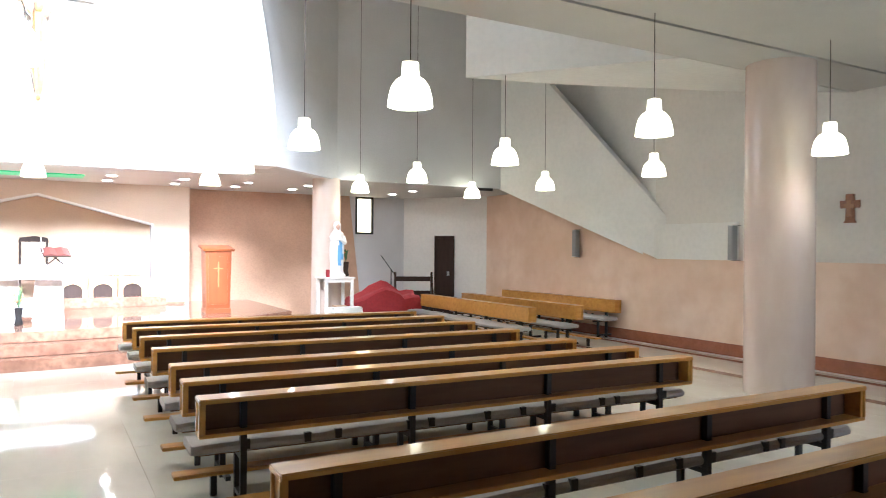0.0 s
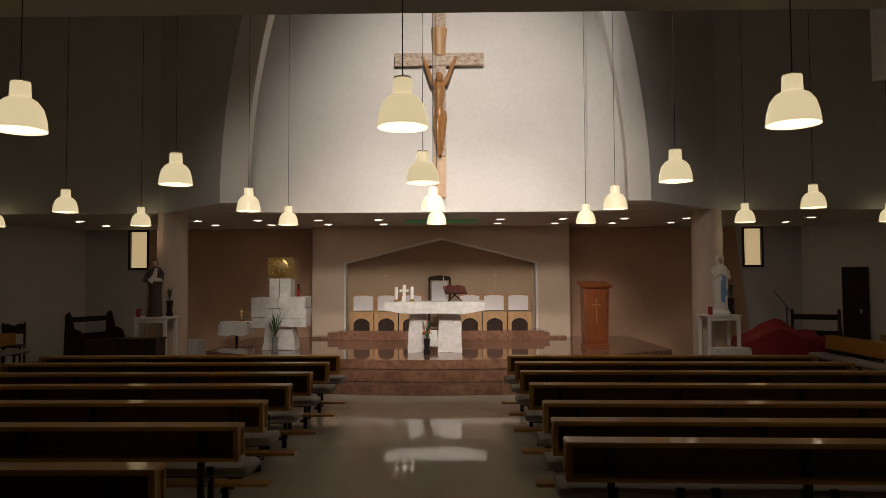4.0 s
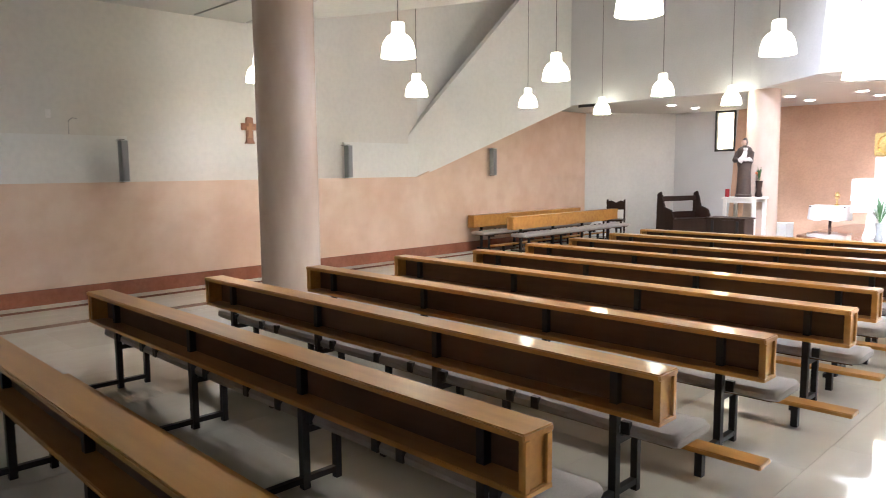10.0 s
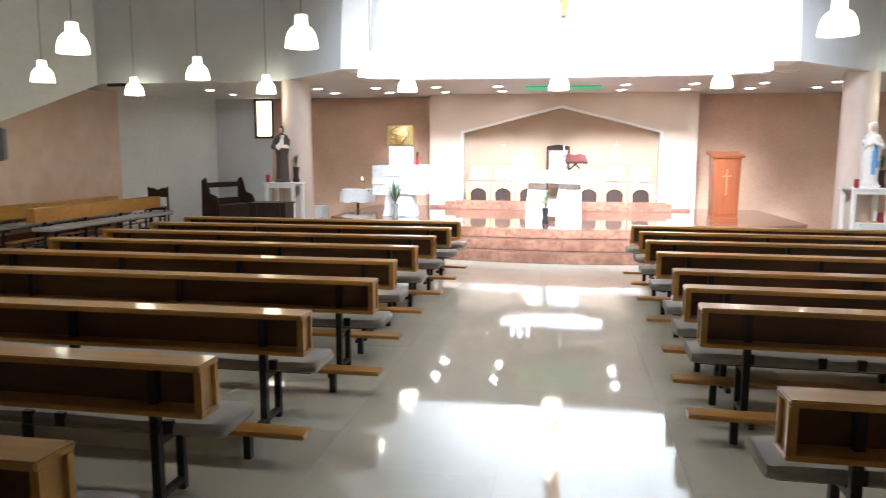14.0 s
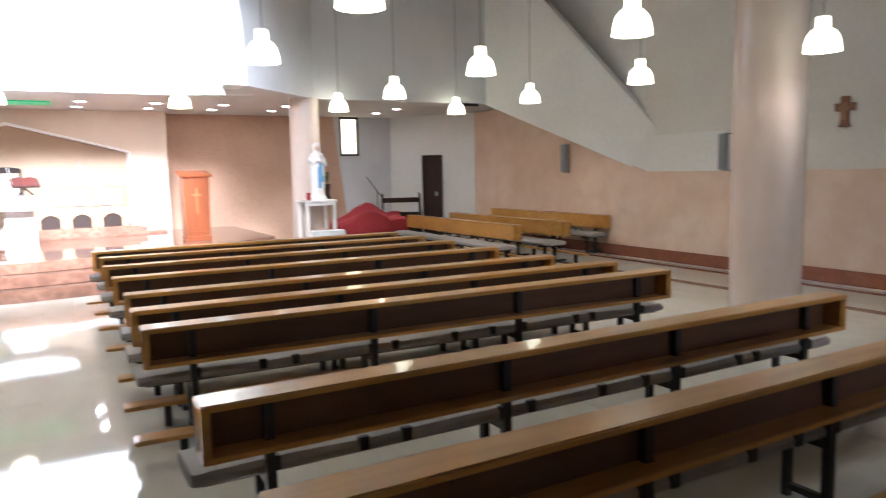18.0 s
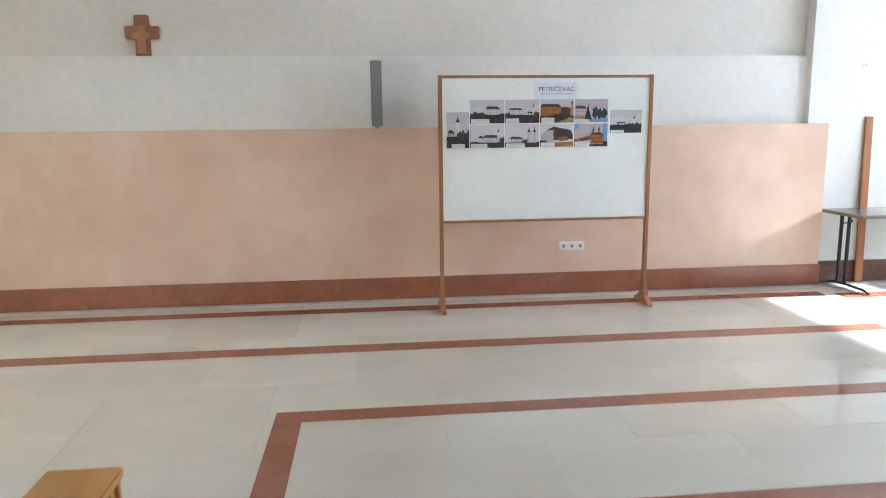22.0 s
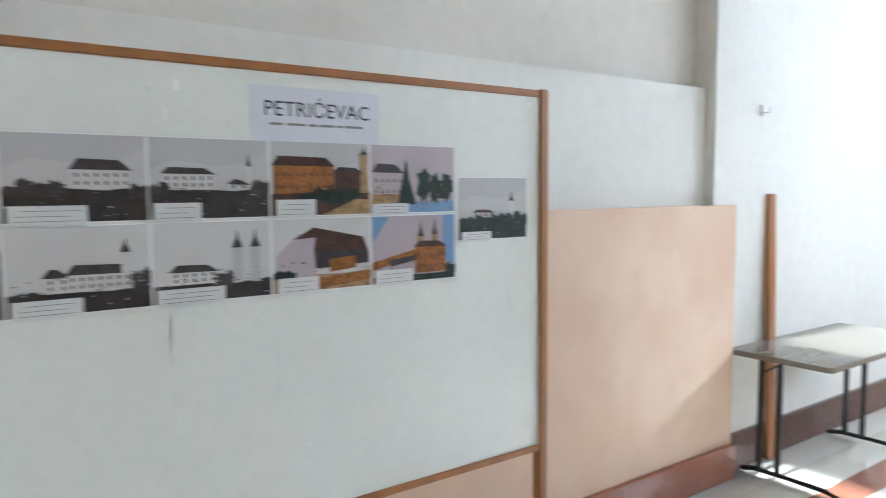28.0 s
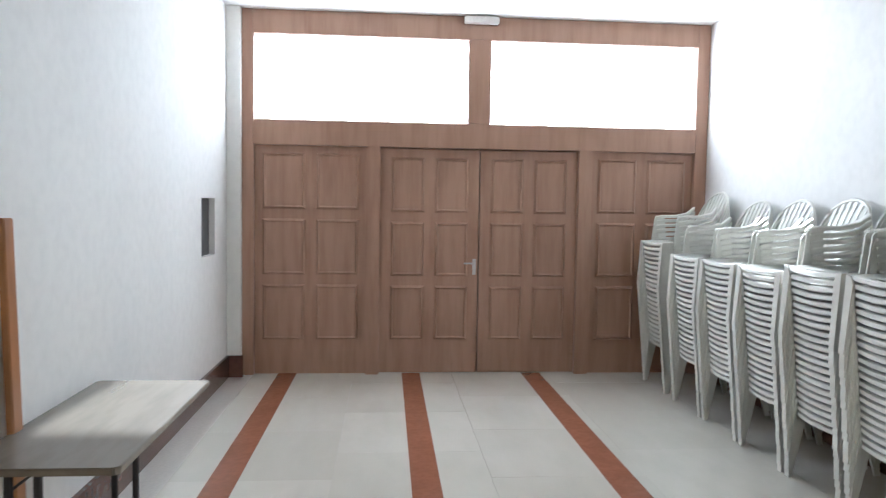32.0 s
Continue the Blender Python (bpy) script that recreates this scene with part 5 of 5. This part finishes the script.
Photo(C0, T1, CW, PHH, "grey_sky", "dark_ground", 0.38, "grey photo of a long white house with a dark roof").trees("grey_tree", 0.0, 0.4, 0.28, 0.5, 4, 2).house(0.46, 0.88, 0.38, 0.6, "pale", "slate", 0.5).trees("grey_tree", 0.88, 1.0, 0.28, 0.5, 2, 3).speckle(("slate", "grey_sky", "dark_ground"), 0.04, 0.42, 20, 42).caption(0.03, 0.56)
Photo(C0 - CW, T1, CW, PHH, "grey_sky", "dark_ground", 0.36, "grey photo of white buildings with a small tower").house(0.1, 0.52, 0.36, 0.56, "pale", "slate", 0.35).tower(0.82, 0.36, 0.66, 0.02, "pale", "slate", 0.2).house(0.64, 0.82, 0.36, 0.43, "pale", "slate", 0.8).trees("grey_tree", 0.84, 1.0, 0.28, 0.5, 3, 4).trees("grey_tree", 0.0, 0.14, 0.3, 0.48, 2, 5).speckle(("slate", "grey_sky", "dark_ground"), 0.04, 0.42, 20, 43).caption(0.02, 0.4, 0.2)
Photo(C0 - 2 * CW, T1, CW, PHH, "grey_sky", "roof", 0.3, "colour photo of an ochre building with a tower").house(0.02, 0.62, 0.3, 0.68, "ochre", "roof", 0.3).house(0.62, 0.92, 0.3, 0.6, "roof", "slate", 0.2).tower(0.94, 0.3, 0.85, 0.04, "sand", "roof", 0.1).trees("tree", 0.3, 0.85, 0.14, 0.42, 5, 6).area("sand", [(0.5, 0), (1, 0), (1, 0.2), (0.85, 0.22)]).speckle(("tree", "roof", "sand", "slate"), 0.04, 0.42, 20, 44).caption(0.04, 0.42, 0.22)
Photo(C0 - 3 * CW, T1, CW, PHH, "mauve_sky", "blue", 0.16, "colour photo of a pale house behind dark trees").house(0.02, 0.36, 0.22, 0.6, "mauve_sky", "slate", 0.3).area("sand", [(0, 0.12), (0.4, 0.16), (0.4, 0.28), (0, 0.28)]).area("tree", [(0.3, 0.12), (0.52, 0.12), (0.44, 0.5), (0.4, 0.82), (0.36, 0.5)]).trees("tree", 0.55, 0.97, 0.12, 0.78, 3, 7).speckle(("tree", "roof", "sand", "slate"), 0.04, 0.42, 20, 45).caption(0.0, 0.42, 0.14)
Photo(C0, T2, CW, PHH, "pale", "dark_ground", 0.24, "grey photo of a long dark-roofed building").house(0.24, 0.42, 0.24, 0.42, "pale", "slate", 0.5).house(0.4, 0.86, 0.24, 0.44, "pale", "slate", 0.5).tower(0.82, 0.4, 0.68, 0.035, "pale", "slate", 0.18).trees("grey_tree", 0.0, 0.2, 0.15, 0.34, 3, 8).trees("grey_tree", 0.86, 1.0, 0.2, 0.5, 2, 9).speckle(("slate", "grey_sky", "dark_ground"), 0.04, 0.42, 20, 46).caption(0.02, 0.5, 0.18)
Photo(C0 - CW, T2, CW, PHH, "pale", "dark_ground", 0.22, "grey photo of a white church with two towers").house(0.14, 0.52, 0.22, 0.38, "pale", "slate", 0.5).tower(0.7, 0.2, 0.66, 0.045, "grey_sky", "slate", 0.24).tower(0.86, 0.2, 0.66, 0.045, "grey_sky", "slate", 0.24).trees("grey_tree", 0.52, 0.66, 0.15, 0.4, 2, 10).speckle(("slate", "grey_sky", "dark_ground"), 0.04, 0.42, 20, 47).caption(0.02, 0.58, 0.18)
Photo(C0 - 2 * CW, T2, CW, PHH, "pale", "sand", 0.22, "colour photo of a modern brown-roofed church").area("mauve_sky", [(0.03, 0.2), (0.42, 0.2), (0.42, 0.78), (0.25, 0.8), (0.03, 0.5)]).area("roof", [(0.2, 0.72), (0.4, 0.88), (0.92, 0.72), (0.98, 0.5), (0.4, 0.56), (0.42, 0.74)]).area("slate", [(0.4, 0.56), (0.98, 0.52), (0.98, 0.34), (0.42, 0.3)]).area("ochre", [(0.56, 0.24), (0.84, 0.28), (0.84, 0.46), (0.56, 0.42)]).trees("tree", 0.0, 0.2, 0.16, 0.36, 2, 11).area("ochre", [(0.3, 0.0), (1, 0.1), (1, 0.22), (0.4, 0.16)]).speckle(("tree", "roof", "sand", "slate"), 0.04, 0.42, 20, 48).caption(0.04, 0.44, 0.2)
Photo(C0 - 3 * CW, T2, CW, PHH, "mauve_sky", "tree", 0.1, "colour photo of an ochre church with two spires").area("blue", [(0, 0.6), (0.2, 1), (0, 1)]).area("blue", [(0.85, 0.3), (1, 0.2), (1, 1), (0.85, 1)]).area("ochre", [(0, 0.2), (0.6, 0.42), (0.6, 0.52), (0, 0.32)]).area("slate", [(0.2, 0.24), (0.6, 0.34), (0.6, 0.42), (0.2, 0.34)]).tower(0.57, 0.4, 0.68, 0.035, "sand", "slate", 0.24).tower(0.74, 0.4, 0.7, 0.035, "sand", "slate", 0.26).house(0.5, 0.88, 0.12, 0.52, "ochre", "roof", 0.2).trees("tree", 0.88, 1.0, 0.05, 0.35, 2, 12).speckle(("tree", "roof", "sand", "slate"), 0.04, 0.42, 20, 49).caption(0.02, 0.46, 0.2)
Photo(C0 - 4 * CW - 0.012, 1.582, 0.265, PHH, "grey_sky", "tree", 0.34, "colour photo of a white church among trees").house(0.2, 0.5, 0.36, 0.44, "pale", "roof", 0.5).tower(0.76, 0.36, 0.62, 0.035, "pale", "roof", 0.18).trees("tree", 0.0, 1.0, 0.16, 0.46, 9, 13).speckle(("tree", "roof", "sand", "slate"), 0.04, 0.42, 20, 50).caption(0.02, 0.44, 0.13)
for z0, z1 in ((T1 - PHH - 0.004, T1 + 0.006), (T2 - PHH - 0.008, T2 + 0.002)):
    flat(bd, "clear_sleeve", C0 - 4 * CW - 0.004, C0 + 0.008, z0, z1, -0.0084, SLEEVE)
ti = thing("title_sheet", "white paper sheet with the printed title", "sign", pose(8.83, -1.116, 0))
flat(ti, "sheet", -0.245, 0.105, 1.666, 1.798, -0.0092, TITLE)
cu = bpy.data.curves.new("title", "FONT")
cu.body, cu.size, cu.align_x, cu.extrude = "PETRIĆEVAC", 0.051, "CENTER", 0.0003
tx = new("title", cu)
cu.materials.append(INK)
tx.parent, tx.matrix_basis = ti, Matrix.Translation((-0.0107, -0.072, 1.728)) @ Matrix(((0, 0, -1), (-1, 0, 0), (0, 1, 0))).to_4x4()
for y, w in ((0.058, 0.036), (0.014, 0.05), (-0.044, 0.022), (-0.072, 0.042), (-0.12, 0.018), (-0.144, 0.052)):
    flat(ti, "subtitle_bar", y - w, y, 1.7055, 1.7115, -0.0105, GRILLE)
# bits of old tape and scratches on the board
rnd = random.Random(5)
for i in range(30):
    if i < 9:
        y, z, w, h = rnd.uniform(0.14, 0.34), rnd.choice((1.695, 1.76)) + rnd.uniform(0, 0.012), rnd.uniform(0.003, 0.012), rnd.uniform(0.008, 0.03)
    elif i < 22:
        y, z, w, h = rnd.uniform(-0.8, 0.8), rnd.choice((1.8, 1.81, 1.56, 1.25, 1.2, 0.9)), rnd.uniform(0.004, 0.02), rnd.uniform(0.004, 0.02)
    else:
        y, z, w, h = rnd.choice((0.3, -0.26, -0.7, 0.05)), rnd.uniform(1.0, 1.24), 0.0018, rnd.uniform(0.05, 0.12)
    flat(bd, "tape", y, y + w, z, z + h, -0.0086, SLEEVE if i % 3 else PAPER)

# ---- confessional beside the back pews ----
CONFW = mat("honey_oak", (0.42, 0.21, 0.055), 0.4, grain=0.45, scale=14, stretch=(1, 1, 0.1), dark=(0.27, 0.12, 0.04), blotch=0.15)
cf = thing("confessional", "oak panelled confessional with moulded door panels and stepped plinth", "confessional", pose(4.24, -0.58, 0))
part("body", boxes((-1.7, -0.02, -1.3, -0.03, 0.16, 2.75)), CONFW, cf)
for x0 in (-0.14, -0.92, -1.7):
    part("post", boxes((x0, x0 + 0.14, -0.05, 0.0, 0.16, 2.75)), CONFW, cf, bevel=0.008)
for k in range(3):
    part("plinth", boxes((-1.7 - 0.03 * (3 - k), 0.03 * (3 - k), -1.3 - 0.03 * (3 - k), 0.03 * (3 - k), 0.055 * k, 0.055 * (k + 1))), CONFW, cf, bevel=0.01)
part("cornice", boxes((-1.78, 0.08, -1.38, 0.08, 2.75, 2.87)), CONFW, cf, bevel=0.015)
for x0, x1 in ((-0.77, -0.155), (-1.55, -0.935)):
    leaf = part("door", boxes((x0, x1, -0.035, -0.022, 0.18, 2.7)), CONFW, cf)
    for z0, z1 in ((0.3, 1.32), (1.42, 2.58)):
        a, c = x0 + 0.11, x1 - 0.11
        for r in ((a, a + 0.035, z0, z1), (c - 0.035, c, z0, z1), (a + 0.035, c - 0.035, z0, z0 + 0.035), (a + 0.035, c - 0.035, z1 - 0.035, z1)):
            part("moulding", boxes((r[0], r[1], -0.022, -0.006, r[2], r[3])), CONFW, leaf, bevel=0.005)
        part("panel_field", boxes((a + 0.035, c - 0.035, -0.022, -0.017, z0 + 0.035, z1 - 0.035)), CONFW, leaf)
for z0, z1 in ((0.3, 1.32), (1.42, 2.58)):
    part("side_panel", boxes((-0.02, -0.008, -1.2, -0.12, z0, z1)), CONFW, cf, bevel=0.004)

# ---- vestibule things ----
tb = thing("folding_table", "folding table with dark glossy top and grey steel legs", "table", pose(9.065, -4.42, 0))
bm = B()
prism(bm, [(-0.275, -0.59), (-0.255, -0.61), (0.255, -0.61), (0.275, -0.59), (0.275, 0.59), (0.255, 0.61), (-0.255, 0.61), (-0.275, 0.59)], "z", 0.662, 0.69)
part("top", bm, TABLET, tb, bevel=0.004)
for y in (-0.48, 0.48):
    for x in (0.05, 0.15):
        bm = B()
        tube(bm, [(x, y, 0.03), (x, y, 0.662)], 0.016)
        part("leg", bm, STEEL, tb, smooth=True)
    bm = B()
    tube(bm, [(-0.27, y, 0.012), (-0.2, y, 0.03), (0.18, y, 0.03), (0.25, y, 0.012)], 0.014)
    part("foot", bm, STEEL, tb, smooth=True)
bm = B()
tube(bm, [(0.05, 0.48, 0.56), (0.10, 0.41, 0.6), (0.15, 0.48, 0.56)], 0.006)
part("stay", bm, STEEL, tb)
pl = thing("timber_batten", "tall brown timber batten leaning on the wall", "batten", pose(9.325, -4.215, 0))
part("batten", boxes((0.0, 0.03, -0.035, 0.035, 0, 1.515)), FRAMEW, pl, bevel=0.004, place=pose(-0.03, 0, 0, 0, 1.6, 0))
em = thing("emergency_light", "white emergency light above the entrance", "lamp", pose(7.05, -8.02, 3.32))
part("housing", boxes((-0.16, 0.16, -0.02, 0.05, -0.035, 0.035)), STATW, em, bevel=0.008)


def plastic_chair(place):
    """A moulded armchair: the sitter looks along +x."""
    c = thing("plastic_chair", "white moulded plastic armchair, stacked", "chair", place, "stacked plastic chairs")
    bm = B()
    rows = []
    for i in range(8):
        u = i / 7
        drop = (0, 0, 0, 0, 0, 0.0, 0.006, 0.022)[i]
        rows.append([bm.verts.new((-0.2 + 0.43 * u, y, 0.405 + 0.02 * u - 0.03 * math.sin(math.pi * u) * (1 - abs(y) / 0.25) - drop)) for y in (-0.235, -0.12, 0, 0.12, 0.235)])
    for a, b in zip(rows, rows[1:]):
        for j in range(4):
            bm.faces.new((a[j], a[j + 1], b[j + 1], b[j]))
    bmesh.ops.solidify(bm, geom=list(bm.faces), thickness=0.008)
    part("seat", bm, PLASTIC, c, smooth=True)
    # bowed lip along the front of the seat
    bm = B()
    rows = []
    for i in range(9):
        y = -0.235 + 0.47 * i / 8
        bow = 0.022 * (1 - (y / 0.235) ** 2)
        rows.append([bm.verts.new((x + bow, y, z - 0.012 * (1 - (y / 0.235) ** 2))) for x, z in ((0.222, 0.412), (0.238, 0.406), (0.242, 0.388), (0.226, 0.380))])
    for a, b in zip(rows, rows[1:]):
        for j in range(4):
            bm.faces.new((a[j], a[(j + 1) % 4], b[(j + 1) % 4], b[j]))
    bm.faces.new(rows[0])
    bm.faces.new(rows[-1][::-1])
    part("seat_lip", bm, PLASTIC, c, smooth=True)
    for s in (-1, 1):
        bm = B()
        prism(bm, [(0.245, 0.41), (0.15, 0.41), (0.17, 0.30), (0.235, 0.0), (0.272, 0.0)], "y", s * 0.250, s * 0.264)
        prism(bm, [(0.264 * s, 0.0), (0.222 * s, 0.0), (0.205 * s, 0.36), (0.225 * s, 0.40), (0.264 * s, 0.41)], "x", 0.242, 0.254, Matrix(((1, 0, -0.06, 0.02), (0, 1, 0, 0), (0, 0, 1, 0), (0, 0, 0, 1))))
        part("front_leg", bm, PLASTIC, c)
        bm = B()
        prism(bm, [(0.15, 0.40), (0.06, 0.40), (0.02, 0.60), (0.05, 0.64), (0.10, 0.64), (0.125, 0.61)], "y", s * 0.250, s * 0.262)
        part("arm_support", bm, PLASTIC, c)
        bm = B()
        path = [(0.115, 0.256, 0.632), (0.05, 0.262, 0.642), (-0.08, 0.262, 0.645), (-0.18, 0.248, 0.668), (-0.235, 0.225, 0.72)]
        rows = [[bm.verts.new((x, s * (y + dy), z + dz)) for dy, dz in ((-0.024, -0.004), (-0.018, 0.004), (0.018, 0.004), (0.024, -0.004), (0.022, -0.024), (0.018, -0.006), (-0.018, -0.006), (-0.022, -0.024))] for x, y, z in path]
        for a, b in zip(rows, rows[1:]):
            for j in range(8):
                bm.faces.new((a[j], a[(j + 1) % 8], b[(j + 1) % 8], b[j]))
        bm.faces.new(rows[0])
        bm.faces.new(rows[-1][::-1])
        part("armrest", bm, PLASTIC, c)
        bm = B()
        prism(bm, [(-0.2, 0.42), (-0.15, 0.40), (-0.27, 0.0), (-0.305, 0.0)], "y", s * 0.215, s * 0.235)
        part("back_leg", bm, PLASTIC, c)
    bm = B()
    outer = []
    for i in range(19):
        a = math.pi * i / 18
        y, z = 0.235 * math.cos(a), 0.60 + 0.25 * math.sin(a) ** 0.75
        outer.append((-0.20 - 0.17 * (z - 0.42) / 0.4, y, z))
    tube(bm, [(-0.19, 0.235, 0.42)] + outer + [(-0.19, -0.235, 0.42)], 0.015, 6)
    part("back_frame", bm, PLASTIC, c, smooth=True)
    for y in (-0.15, -0.09, -0.03, 0.03, 0.09, 0.15):
        zt = 0.60 + 0.25 * max(0, 1 - (y / 0.235) ** 2) ** 0.375
        bm = B()
        prism(bm, [(y * 0.8 - 0.014, 0.42), (y * 0.8 + 0.014, 0.42), (y + 0.016, zt), (y - 0.016, zt)], "x", 0, 0.006, Matrix(((1, 0, -0.425, -0.0215), (0, 1, 0, 0), (0, 0, 1, 0), (0, 0, 0, 1))))
        part("back_slat", bm, PLASTIC, c)
    return c


one = None
for k, (y, n) in enumerate(((-7.55, 23), (-6.86, 21), (-6.3, 21), (-5.73, 21), (-5.16, 22), (-4.59, 22))):
    for i in range(n):
        m = pose(5.215 + 0.004 * i, y + 0.004 * math.sin(i * 1.7 + k), 0.041 * i)
        if one is None:
            one = plastic_chair(m)
        else:
            copy_thing(one, m)

# ---- floor stripes and marble slabs ----
STRIPES = [(8.86, 9.0, -3.6, 14.0), (7.83, 7.99, -3.4, 12.4), (-9.0, -8.86, -3.6, 14.0), (-7.99, -7.83, -3.4, 12.4),
           (6.72, 6.86, -3.4, 0.80), (1.6, 6.72, 0.66, 0.80), (5.62, 5.80, -3.4, -0.06), (2.2, 5.62, -0.24, -0.06),
           (8.74, 8.91, -8.1, -3.7), (7.58, 7.75, -8.1, -3.7), (6.42, 6.60, -8.1, -3.7)]
for x0, x1, y0, y1 in STRIPES:
    tagged(part("stripe", boxes((x0, x1, y0, y1, -0.03, 0.0015)), REDM, floor))
SX, SY, GAP = 0.93, 0.9, 0.0006
near, rest, shared = [], [], None
ny, nx = int(24.8 / SY) + 1, int(18.6 / SX) + 1
for i in range(nx):
    for j in range(ny):
        x, y = -9.0 + SX * i, -8.15 + SY * j + (0.45 if i % 2 else 0.0)
        if abs(x) > 9.5 or y > 16.4:
            continue
        aisle = -1.3 < x < 1.0 and 2.2 < y < 10.6
        back = 4.3 < x < 9.4 and -3.6 < y < 2.4
        hall = 5.5 < x < 9.2 and -7.9 < y < -3.6
        (near if (aisle or back or hall) and len(near) < 300 else rest).append((x, y))
slab = mesh_of("slab", boxes((-SX / 2 + GAP, SX / 2 - GAP, -SY / 2 + GAP, SY / 2 - GAP, -0.02, 0.0)), MARBLE)
for x, y in near:
    ob = new("slab", slab)
    ob.parent, ob.location = floor, (x, y, 0)
    ob.rotation_euler = (radians(random.uniform(-0.06, 0.06)), radians(random.uniform(-0.04, 0.04)), 0)
bm = B()
for x, y in rest:
    box(bm, x - SX / 2 + GAP, x + SX / 2 - GAP, y - SY / 2 + GAP, y + SY / 2 - GAP, -0.02, 0.0)
for i, v in enumerate(bm.verts):
    # every slab lies a little out of level
    x, y = rest[min(i // 8, len(rest) - 1)]
    if i % 8 == 0:
        tilt_x, tilt_y = random.uniform(-0.0006, 0.0006), random.uniform(-0.0009, 0.0009)
    v.co.z += tilt_x * (v.co.x - x) + tilt_y * (v.co.y - y)
tagged(part("slabs", bm, MARBLE_REST, floor), "cream marble floor slabs", kind="stuff")
